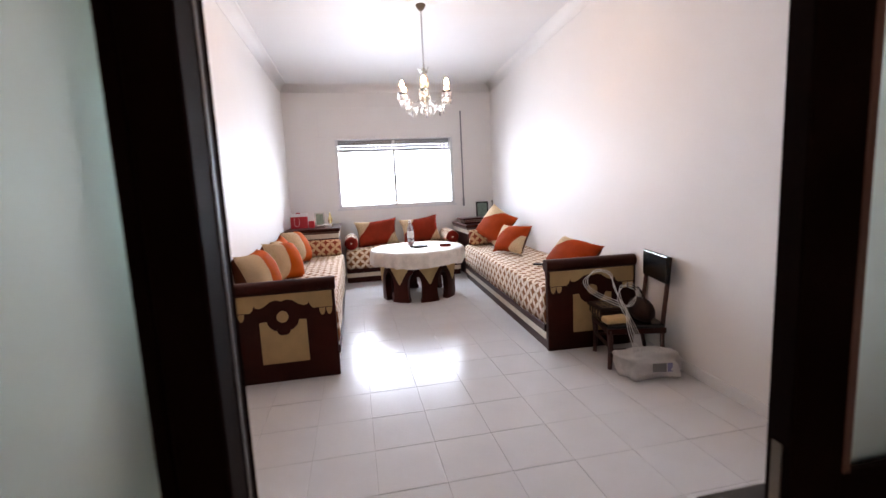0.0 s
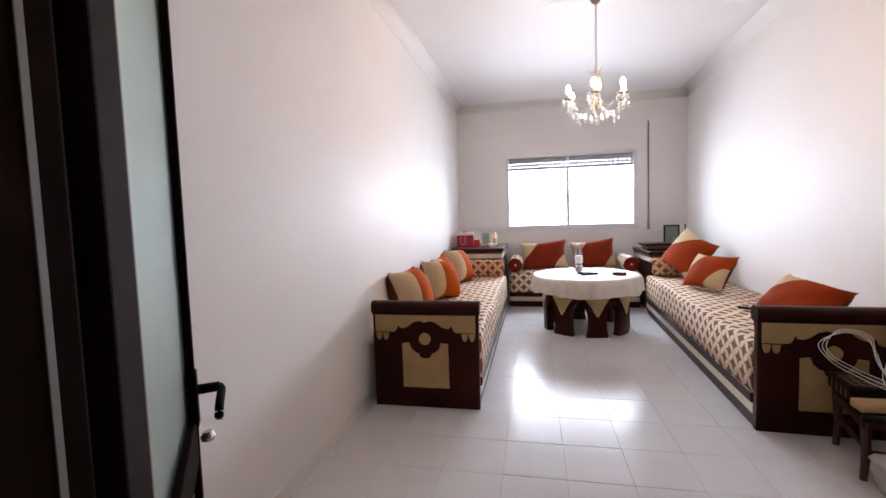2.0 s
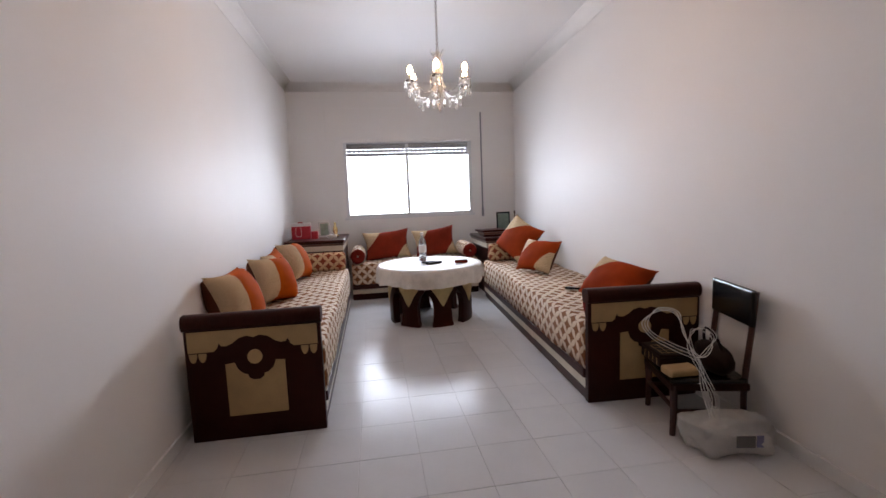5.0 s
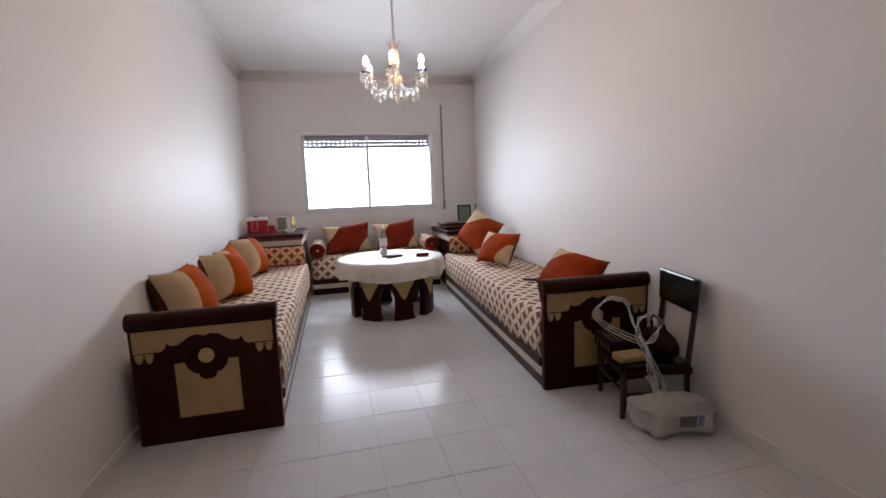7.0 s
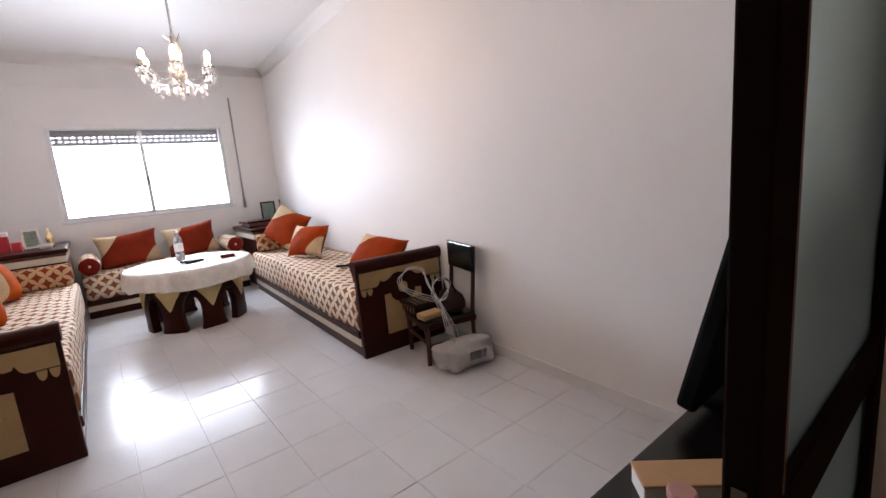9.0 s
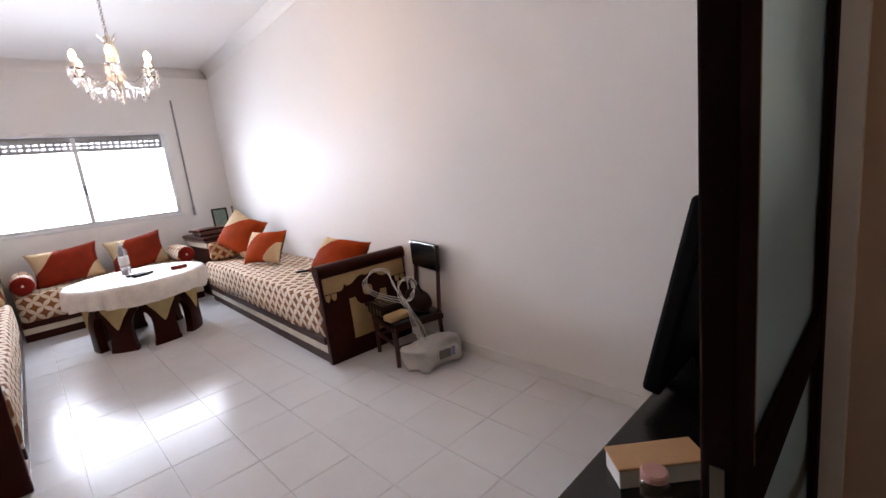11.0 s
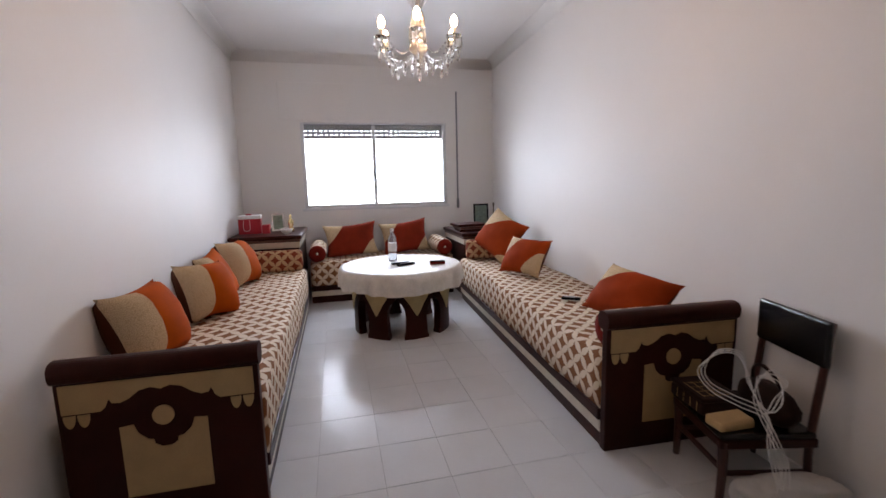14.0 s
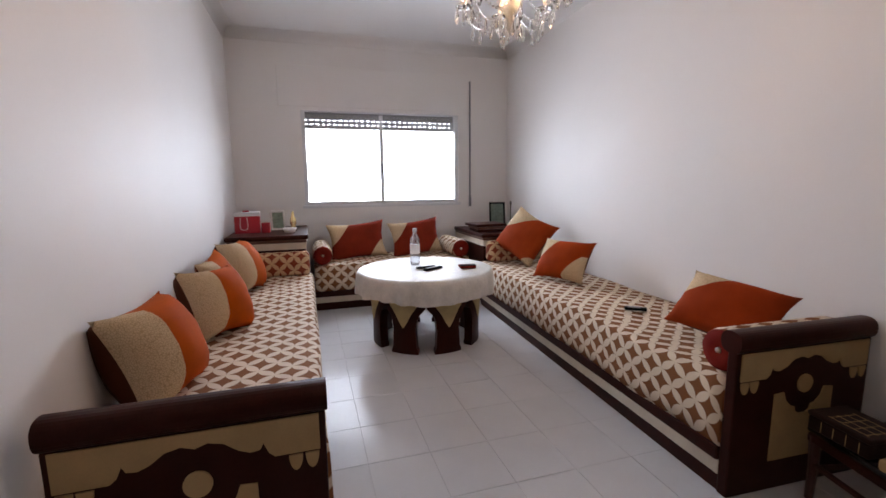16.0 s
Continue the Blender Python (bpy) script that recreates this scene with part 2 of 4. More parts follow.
def lathe(profile, seg=24, centre=(0, 0, 0)):
    """A turned solid from (radius, height) pairs."""
    bm = bmesh.new()
    rings = []
    for r, z in profile:
        rings.append([bm.verts.new((centre[0] + max(r, 1e-4) * math.cos(6.28318 * i / seg), centre[1] + max(r, 1e-4) * math.sin(6.28318 * i / seg), centre[2] + z)) for i in range(seg)])
    for a, b in zip(rings, rings[1:]):
        for i in range(seg):
            bm.faces.new((a[i], a[(i + 1) % seg], b[(i + 1) % seg], b[i]))
    bm.faces.new(rings[0][::-1]), bm.faces.new(rings[-1])
    return bm


def tube(points, r, seg=6, bm=None):
    bm = bm or bmesh.new()
    pts = [Vector(p) for p in points]
    rings = []
    for i, p in enumerate(pts):
        d = (pts[min(i + 1, len(pts) - 1)] - pts[max(i - 1, 0)]).normalized()
        side = d.cross(Vector((0, 0, 1)) if abs(d.z) < 0.9 else Vector((1, 0, 0))).normalized()
        up = side.cross(d)
        rr = r(i / (len(pts) - 1)) if callable(r) else r
        rings.append([bm.verts.new(p + rr * (math.cos(6.28318 * k / seg) * side + math.sin(6.28318 * k / seg) * up)) for k in range(seg)])
    for a, b in zip(rings, rings[1:]):
        for k in range(seg):
            bm.faces.new((a[k], a[(k + 1) % seg], b[(k + 1) % seg], b[k]))
    bm.faces.new(rings[0][::-1]), bm.faces.new(rings[-1])
    return bm


def smooth_path(points, n=8):
    """Catmull-Rom through the points."""
    p = [Vector(q) for q in points]
    p = [2 * p[0] - p[1]] + p + [2 * p[-1] - p[-2]]
    out = []
    for i in range(1, len(p) - 2):
        for k in range(n):
            t = k / n
            out.append(0.5 * (2 * p[i] + (p[i + 1] - p[i - 1]) * t + (2 * p[i - 1] - 5 * p[i] + 4 * p[i + 1] - p[i + 2]) * t * t + (3 * p[i] - p[i - 1] - 3 * p[i + 1] + p[i + 2]) * t ** 3))
    return out + [p[-2]]


def structure(name, bm, mat, label, category):
    return tagged(part(name, bm, mat), label, category, kind="structure")


# ---- the room ----
LX, WY, CZ = -1.465, 6.94, 3.08
def right_x(y):
    return 1.625 + 0.047 * y

structure("wall_left", prism([(LX - 0.15, 0.1), (LX, 0.1), (LX, WY), (LX - 0.15, WY)], "z", -0.05, CZ + 0.1), WALL, "smooth satin white painted plaster side wall", "wall")
structure("wall_right", prism([(right_x(0.1), 0.1), (right_x(0.1) + 0.15, 0.1), (right_x(WY) + 0.15, WY), (right_x(WY), WY)], "z", -0.05, CZ + 0.1), WALL, "smooth satin white painted plaster side wall behind sofa", "wall")
bm = box(LX - 0.15, WIN[0], WY, WY + 0.25, -0.05, CZ + 0.1)
box(WIN[1], 2.12, WY, WY + 0.25, -0.05, CZ + 0.1, bm=bm)
box(WIN[0], WIN[1], WY, WY + 0.25, -0.05, WIN[2], bm=bm)
box(WIN[0], WIN[1], WY, WY + 0.25, WIN[3], CZ + 0.1, bm=bm)
structure("wall_window", bm, WALL, "white painted plaster wall with wide window opening", "wall")
structure("ceiling", box(LX - 0.15, 2.12, -2.6, WY + 0.25, CZ, CZ + 0.12), CEIL, "plain white plaster ceiling", "ceiling")


def cove_strip(pts_low, name):
    """A concave plaster moulding along one wall: runs between two plan points, n points into the room."""
    (ax, ay), (bx, by), (nx, ny) = pts_low
    R = 0.11
    prof = [(-0.01, 0.01), (-0.01, -R), (0.002, -R)]
    prof += [(R * (1 - math.cos(a)) + 0.002, -R + (R - 0.002) * math.sin(a)) for a in [k * math.pi / 24 for k in range(1, 13)]] + [(R, 0.01)]
    b = bmesh.new()
    ends = []
    for px, py in ((ax, ay), (bx, by)):
        ends.append([b.verts.new((px + nx * o, py + ny * o, CZ + h)) for o, h in prof])
    n = len(prof)
    for i in range(n):
        face = b.faces.new((ends[0][i], ends[0][(i + 1) % n], ends[1][(i + 1) % n], ends[1][i]))
        face.smooth = 1 < i < n - 2
    b.faces.new(ends[0]), b.faces.new(ends[1][::-1])
    structure(name, b, WALL, "smooth white plaster cove below the ceiling", "moulding")


cove_strip(((LX, 0.1), (LX, WY), (1, 0)), "trim_left")
cove_strip(((right_x(0.1), 0.1), (right_x(WY), WY), (-1, 0.047)), "trim_right")
cove_strip(((LX, WY), (right_x(WY), WY), (0, -1)), "trim_window")
structure("baseboard_left", prism([(LX, 0.1), (LX + 0.012, 0.1), (LX + 0.012, WY), (LX, WY)], "z", 0, 0.075), SKIRT, "low white tile skirting along the wall", "baseboard")
structure("baseboard_right", prism([(right_x(0.1) - 0.012, 0.1), (right_x(0.1), 0.1), (right_x(WY), WY), (right_x(WY) - 0.012, WY)], "z", 0, 0.075), SKIRT, "low white tile skirting along the wall", "baseboard")

# door wall: posts, head and the hall behind
structure("wall_door", box(LX - 0.15, 2.0, -0.1, 0.1, 2.14, CZ), WALL, "white plaster wall above the glazed doors", "wall")
structure("wall_door_side", box(1.36, 2.0, -0.1, 0.1, -0.05, 2.14), WALL, "white plaster wall beside the glazed doors", "wall")
structure("wall_hall_left", box(-1.65, -1.5, -2.6, -0.1, -0.05, CZ), HALLW, "beige painted hall wall", "wall")
structure("wall_hall_right", box(1.45, 1.6, -2.6, -0.1, -0.05, CZ), HALLW, "beige brown painted hall wall", "wall")
structure("wall_hall_back", box(-1.5, 1.45, -2.6, -2.45, -0.05, CZ), HALLW, "beige painted hall wall", "wall")


def glazed_leaf(name, width, m, label, handle=False, stile=0.11, free=0.11, plate=False):
    """A tall glazed door leaf: stiles, rails, beads and two frosted panes. Hinge at local x = 0, runs along +x, thickness about y = 0."""
    t = thing(name, label, "door", m, kind="structure")
    h, th = 2.1, 0.02
    part("hinge_stile", box(0, stile, -th, th, 0.01, h, 0.004), DOORW, t)
    part("free_stile", box(width - free, width, -th, th, 0.01, h, 0.004), DOORW, t)
    for z0, z1 in ((0.01, 0.18), (0.78, 0.88), (h - 0.12, h)):
        part("rail", box(stile, width - free, -th + 0.002, th - 0.002, z0, z1, 0.003), DOORW, t)
    for z0, z1 in ((0.18, 0.78), (0.88, h - 0.12)):
        part("pane", box(stile, width - free, -0.003, 0.003, z0, z1), FROST, t, "pale green frosted glass pane")
        for s in (-1, 1):
            part("bead", box(stile, stile + 0.018, s * 0.011 - 0.007, s * 0.011 + 0.007, z0, z1, 0.003), LITBEAD, t, "glazing bead coloured pinkish brown as if lit")
    if handle:
        hd = part("lock_plate", box(width - 0.055, width - 0.02, -th - 0.006, -th, 0.87, 0.995, 0.003), BLACK, t)
        bmh = tube([(width - 0.037, -th - 0.003, 0.95), (width - 0.037, -th - 0.05, 0.95)], 0.011, 10)
        tube(smooth_path([(width - 0.037, -th - 0.05, 0.95), (width - 0.07, -th - 0.055, 0.952), (width - 0.13, -th - 0.052, 0.94), (width - 0.145, -th - 0.05, 0.915)]), 0.009, 8, bmh)
        part("handle", bmh, BLACK, t, "dark lever door handle", True)
        part("key_knob", lathe([(0.0, 0.0), (0.014, 0.0), (0.016, 0.008), (0.01, 0.02), (0, 0.022)], 12, (width - 0.037, -th - 0.02, 0.83)), STEEL, t)
    if plate:
        part("strike_plate", box(-0.003, 0.0, -0.008, 0.008, 0.82, 0.94), CHAIN, t, "worn steel strike plate")
    return t


# posts of the door frame
for x0, x1 in ((-0.705, -0.645), (1.05, 1.10), (1.31, 1.36), (LX - 0.05, LX + 0.05)):
    structure("door_frame_post", box(x0, x1, 0.0, 0.10, 0, 2.14, 0.004), DOORW, "dark brown stained wooden door post", "door frame")
structure("door_frame_head", box(LX + 0.05, 1.36, -0.02, 0.10, 2.105, 2.14), DOORW, "dark brown stained wooden door head", "door frame")
# Pale strip drawn for the line of light between post and leaf.
structure("seal_strip", box(-0.645, -0.6435, 0.070, 0.076, 0, 2.1), SHUT, "pale strip on the door post standing for light in the gap", "seal strip")
glazed_leaf("door_1", 0.68, pose(-0.664, 0.118, 0, 0, 0, 127), "dark wooden door leaf with frosted glass, standing open", handle=True, stile=0.11, free=0.022)
glazed_leaf("door_2", 0.925, pose(0.122, -0.045, 0, 0, 0, 0), "dark wooden door leaf with frosted glass, closed", stile=0.098, free=0.08, plate=True)
glazed_leaf("window_side_left", 0.705, pose(LX + 0.05, 0.03, 0), "fixed side light of frosted glass in dark wood", stile=0.05, free=0.02)
glazed_leaf("window_side_right", 0.21, pose(1.10, 0.03, 0), "narrow fixed side light of frosted glass", stile=0.03, free=0.03)

# window
win = thing("window_1", "white aluminium sliding window, shutter mostly raised", "window", pose(0, 0, 0), kind="structure")
x0, x1, z0, z1 = WIN
for a in ((x0, x0 + 0.045, z0, z1), (x1 - 0.045, x1, z0, z1), (x0 + 0.045, x1 - 0.045, z0, z0 + 0.04), (x0 + 0.045, x1 - 0.045, z1 - 0.012, z1)):
    part("window_frame", box(a[0], a[1], WY + 0.02, WY + 0.10, a[2], a[3], 0.004), ALU, win)
part("mullion", box(0.232, 0.278, WY + 0.035, WY + 0.08, z0 + 0.04, z1 - 0.03, 0.004), ALU, win)
part("latch", box(0.243, 0.267, WY + 0.015, WY + 0.035, 1.50, 1.62, 0.004), STRAP, win)
for a, b in ((x0 + 0.045, 0.232), (0.278, x1 - 0.045)):
    p = part("pane", box(a, b, WY + 0.055, WY + 0.061, z0 + 0.04, z1 - 0.03), GLASSW, win)
    p.visible_shadow = False
part("window_sill", box(x0 - 0.03, x1 + 0.03, WY - 0.012, WY + 0.02, z0 - 0.035, z0, 0.005), ALU, win)
# shutter slats, each pierced by a row of slots
shutter = thing("roller_shutter", "grey perforated roller shutter pulled nearly up", "shutter", pose(0, 0, 0), kind="structure")
for k in range(4):
    zs = 2.238 - 0.05 * k
    for a, b in ((x0 + 0.004, 0.254), (0.256, x1 - 0.004)):
        bmS = box(a, b, WY + 0.12, WY + 0.13, zs - (0.041 if k in (1, 2) else 0.049), zs)
        n = int((b - a) / 0.064)
        for i in range(n if k in (1, 2) else 0):
            xa = a + (b - a) * i / n
            box(xa, xa + 0.034, WY + 0.12, WY + 0.13, zs - 0.05, zs - 0.041, bm=bmS)
        part("slat", bmS, SHUT, shutter)
structure("shutter_box", box(-0.94, 1.425, WY - 0.012, WY - 0.001, 2.275, 2.735, 0.004), WALL, "flush white cover of the shutter housing", "shutter box")
strap = thing("shutter_strap", "grey woven strap of the roller shutter", "strap", pose(1.412, WY - 0.015, 0))
part("strap", box(-0.012, 0.012, -0.004, 0.0, 1.10, 2.665, 0.001), STRAP, strap)
part("winder", box(-0.018, 0.018, -0.014, 0.0, 1.06, 1.20, 0.006), STRAP, strap)

# outside
structure("ground", box(-60, 60, WY + 0.3, 120, -6.1, -6.0), GROUND, "pale street paving far below", "ground")
fac = thing("house", "pale plastered house across the street", "house", pose(0, 16, -6), kind="structure")
part("wall", box(-14, 14, 0, 6, 0, 13), FACADE, fac)
for cx in (-5.6, -0.35, 4.6):
    for cz in (1.8, 7.2):
        wdw = part("window", box(cx - 0.55, cx + 0.55, -0.03, 0.06, cz - 0.3, cz + 0.95), SHUT, fac)
        for i in range(8):
            part("bar", box(cx - 0.5 + i * 0.143 - 0.012, cx - 0.5 + i * 0.143 + 0.012, -0.10, -0.076, cz - 0.3, cz + 0.95), STRAP, wdw)


# ---- seating ----
def mirrored(half):
    """A closed outline from its left half (x as a share of the half width)."""
    return half + [(-x, z) for x, z in reversed(half) if abs(x) > 1e-6]


def end_panel(parent, w, h, at):
    """The carved end board of a bench at local x = at, across the depth (local y from 0 to w), its show side towards +x."""
    pn = part("end_panel", box(at - 0.05, at, 0, w, 0, h - 0.09, 0.006), WOOD, parent)
    ring = [(-0.031 + 0.050 * math.copysign(abs(math.cos(a)) ** 0.8, math.cos(a)), h - 0.048 + 0.048 * math.copysign(abs(math.sin(a)) ** 0.8, math.sin(a))) for a in [k * math.pi / 12 for k in range(24)]]
    rail = prism(ring, "y", -0.008, w + 0.004, 0.0)
    for v in rail.verts:
        v.co.x += at
    part("top_rail", rail, WOOD, parent)
    c, hw = w / 2, w / 2 - 0.02
    def face(pts, name, mat, proud=0.006):
        b = prism([(c + x * hw, z) for x, z in pts], "x", at, at + proud)
        return part(name, b, mat, pn)
    # valance with scalloped lower edge
    half = [(-1, h - 0.095), (-1, h - 0.215), (-0.62, h - 0.215), (-0.57, h - 0.20), (-0.53, h - 0.165), (-0.50, h - 0.185), (-0.42, h - 0.188), (-0.33, h - 0.175), (-0.22, h - 0.145), (-0.10, h - 0.135), (0, h - 0.147)]
    lower = half[1:]
    outline = [(-1, h - 0.095)] + lower + [(-x, z) for x, z in reversed(lower[:-1])] + [(1, h - 0.095)]
    face(outline, "valance", CREAM)
    for sx in (-1, 1):
        for k in (0.93, 0.79):
            drop = [(sx * k + 0.06 * math.cos(a), h - 0.222 - (0.0 if math.sin(a) < 0 else 0.052 * math.sin(a))) for a in [i * math.pi / 8 for i in range(9)]]
            face(drop, "teardrop", CREAM)
    disc = [(0.115 * math.cos(i * math.pi / 10), h - 0.262 + 0.042 * math.sin(i * math.pi / 10)) for i in range(20)]
    face(disc, "roundel", CREAM, 0.008)
    hx = 0.46
    lowp = [(-hx, 0.144), (-hx, h - 0.295), (-0.32, h - 0.29), (-0.28, h - 0.33), (-0.19, h - 0.36), (-0.13, h - 0.365), (-0.12, h - 0.385), (-0.05, h - 0.40)]
    face(lowp + [(-x, z) for x, z in reversed(lowp)], "inset_panel", CREAM)
    return pn


def mattress_mesh(x0, x1, y0, y1, z0, z1, dent):
    """A long upholstered pad with rounded edges and a slightly sagging, uneven cover."""
    nx = max(8, int((x1 - x0) / 0.08))
    r = 0.035
    prof = [(y0, z0), (y0 - 0.006, z0 + 0.08), (y0, z1 - r), (y0 + 0.012, z1 - 0.01), (y0 + r, z1)]
    prof += [(y0 + r + (y1 - y0 - r) * k / 7, z1) for k in range(1, 8)] + [(y1, z0)]
    bm = bmesh.new()
    rows = []
    for i in range(nx + 1):
        x = x0 + (x1 - x0) * i / nx
        row = []
        for y, z in prof:
            w = noise.noise(Vector((x * 2.1, y * 3, z * 3 + dent)))
            s = noise.noise(Vector((x * 7, y * 8, dent * 2)))
            dz = (0.012 * w + 0.004 * s) if z > z1 - 0.02 else 0
            dy = 0.010 * w + 0.004 * s if y < y0 + 0.02 else 0
            row.append(bm.verts.new((x, y + dy, z + dz - (0.01 * abs(w) if z == z0 else 0))))
        rows.append(row)
    n = len(prof)
    for a, b in zip(rows, rows[1:]):
        for i in range(n):
            bm.faces.new((a[i], a[(i + 1) % n], b[(i + 1) % n], b[i]))
    bm.faces.new(rows[0]), bm.faces.new(rows[-1][::-1])
    return bm


def bench(length, depth, m, label, panel, seat=0.49, dent=0.0):
    """A long low bench: plinth, pale strip, front rail, pad and, at its far end, a carved end board."""
    t = thing("sofa", label, "sofa", m, "benches round the room")
    L = length - (0.05 if panel else 0)
    part("plinth", box(0, L, 0.01, depth, 0, 0.085, 0.004), WOOD, t)
    part("strip", box(0, L, 0.0, depth - 0.01, 0.085, 0.15), PALE, t, "pale painted strip")
    part("front_rail", box(0, L, -0.012, depth, 0.15, 0.215, 0.008), WOOD, t)
    part("mattress", mattress_mesh(0.005, L - 0.005, -0.004, depth, 0.215, seat, dent), FABRIC, t, "cream and brown petal patterned cover", True)
    if panel:
        end_panel(t, depth, 0.75, length)
    return t


SK = -92.7
# the left bench is drawn from its far end as a mirror of the right one
left = bench(3.10, 0.75, Matrix.Translation((-0.656, 5.82, 0)) @ Matrix.Rotation(radians(-90), 4, "Z") @ Matrix.Diagonal((1, -1, 1, 1)), "long low bench with patterned cover and carved end board", True, seat=0.51, dent=1.0)
right = bench(3.24, 0.755, pose(1.146, 5.89, 0, 0, 0, SK), "long low bench with rumpled patterned cover and carved end board", True, seat=0.505, dent=5.0)
back = bench(1.78, 0.68, pose(-0.64, 6.22, 0), "short low bench with patterned cover under the window", False, seat=0.505, dent=9.0)


def pillow(w, h, d, puff=1.0):
    """A stuffed square cover: pinched at the seams, corners drawn out."""
    bm = bmesh.new()
    n = 14
    sides = []
    for s in (1, -1):
        grid = []
        for i in range(n + 1):
            row = []
            for j in range(n + 1):
                u, v = 2 * i / n - 1, 2 * j / n - 1
                e = (1 - u * u) * (1 - v * v)
                pinch = 1 - 0.15 * (1 - u * u) * abs(v) ** 3
                pinch2 = 1 - 0.15 * (1 - v * v) * abs(u) ** 3
                z = s * d / 2 * max(e, 0) ** 0.42
                z += 0.006 * noise.noise(Vector((u * 3, v * 3, s * 2.0))) * (e > 0)
                rc = 1 - 0.02 * (u * v) ** 4
                row.append(bm.verts.new((u * w / 2 * pinch2 * rc, v * h / 2 * pinch * rc, z)))
            grid.append(row)
        for i in range(n):
            for j in range(n):
                q = (grid[i][j], grid[i + 1][j], grid[i + 1][j + 1], grid[i][j + 1])
                bm.faces.new(q if s > 0 else q[::-1])
    bmesh.ops.remove_doubles(bm, verts=bm.verts[:], dist=0.0005)
    return bm


C_LEFT = cushion_cloth("cushion_rust_beige", 0.46, 0.085, 0.60, -1.0)
# Back and right covers: the left one's rust, darkened in colour for shade.
C_BACK = cushion_cloth("cushion_back_shaded", 1.02, 0.185, 0.60, -1.0, -0.24, (0.25, 0.026, 0.012))
C_RIGHT = cushion_cloth("cushion_right_shaded", 1.25, 0.13, 0.60, -1.0, -0.30, (0.37, 0.045, 0.010))


# The same rust once more, its shade put into the colour.
C_MID = cushion_cloth("cushion_mid_shaded", 1.0, 0.15, 0.60, -1.0, -0.15, (0.40, 0.050, 0.010))


def cushion(w, h, d, m, mat, label, group):
    t = tagged(part("cushion", pillow(w, h, d), mat, smooth=True), label, "cushion", group)
    t.matrix_basis = m
    return t


def lean(x, y, z, face, tilt, spin):
    """A cushion standing on its edge: face is the heading of its front (degrees from +x), tilt leans it back, spin turns it in its plane."""
    return Matrix.Translation((x, y, z)) @ Matrix.Rotation(radians(face), 4, "Z") @ Matrix.Rotation(radians(90 - tilt), 4, "Y") @ Matrix.Rotation(radians(90 + spin), 4, "Z")


LAB = "rust orange and beige velvet cushion leaning on the wall"
cushion(0.45, 0.44, 0.33, lean(-1.31, 3.36, 0.70, -14, 22, 1), C_LEFT, LAB, "left bench cushions")
cushion(0.43, 0.43, 0.32, lean(-1.22, 4.16, 0.695, -28, 24, -5), C_LEFT, LAB, "left bench cushions")
cushion(0.43, 0.44, 0.18, lean(-1.27, 4.66, 0.70, -8, 24, 6), C_LEFT, LAB, "left bench cushions")
cushion(0.46, 0.46, 0.31, lean(-1.22, 5.22, 0.715, -14, 25, -3), C_LEFT, LAB, "left bench cushions")
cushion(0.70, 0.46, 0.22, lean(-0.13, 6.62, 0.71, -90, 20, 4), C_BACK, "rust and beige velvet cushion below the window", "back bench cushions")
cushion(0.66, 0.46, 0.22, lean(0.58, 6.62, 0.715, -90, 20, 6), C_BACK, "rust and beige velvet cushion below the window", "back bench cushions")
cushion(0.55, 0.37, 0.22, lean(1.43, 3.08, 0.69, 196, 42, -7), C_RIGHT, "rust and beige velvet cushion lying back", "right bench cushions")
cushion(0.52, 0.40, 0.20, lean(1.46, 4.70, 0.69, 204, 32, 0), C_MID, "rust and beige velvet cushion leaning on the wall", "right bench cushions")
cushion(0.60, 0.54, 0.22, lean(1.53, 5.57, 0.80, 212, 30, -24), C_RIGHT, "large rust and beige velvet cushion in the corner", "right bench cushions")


def roll(m, label, length=0.62, r=0.105):
    """A round bolster with buttoned velvet ends; its axis along local y."""
    t = thing("bolster", label, "bolster", m, "bolsters")
    prof = [(r * 0.93, 0), (r, 0.02), (r, length - 0.02), (r * 0.93, length)]
    b = lathe(prof, 28)
    b.transform(Matrix.Rotation(radians(-90), 4, "X"))
    part("cover", b, FABRIC, t, smooth=True)
    for yy, s in ((0, -1), (length, 1)):
        e = lathe([(r * 0.95, 0), (r * 0.90, 0.012), (r * 0.4, 0.016), (0.02, 0.008)], 28)
        e.transform(Matrix.Translation((0, yy, 0)) @ Matrix.Rotation(radians(90 if s < 0 else -90), 4, "X"))
        part("end_cap", e, RUST, t, "dark red gathered velvet end", True)
        k = lathe([(0.014, 0), (0.012, 0.008), (0.004, 0.012)], 12)
        k.transform(Matrix.Translation((0, yy + s * 0.012, 0)) @ Matrix.Rotation(radians(90 if s < 0 else -90), 4, "X"))
        part("button", k, PALE, t, smooth=True)
    return t


roll(pose(-0.545, 6.20, 0.612), "round patterned bolster with dark red ends", 0.60)
roll(pose(1.02, 6.18, 0.612), "round patterned bolster with dark red ends", 0.60)
roll(pose(1.09, 2.815, 0.607, 0, 0, SK), "round patterned bolster beside the carved end board", 0.66, 0.10)
for m, w in ((pose(-1.42, 5.67, 0.512), 0.74), (pose(1.19, 5.73, 0.507, 0, 0, -2.7), 0.72)):
    b = box(0, w, 0, 0.15, 0.0, 0.225, 0.045, seg=3)
    bo = tagged(part("bolster_block", b, BOLST, smooth=True), "rust and gold patterned block bolster against the cabinet", "bolster", "block bolsters")
    bo.matrix_basis = m


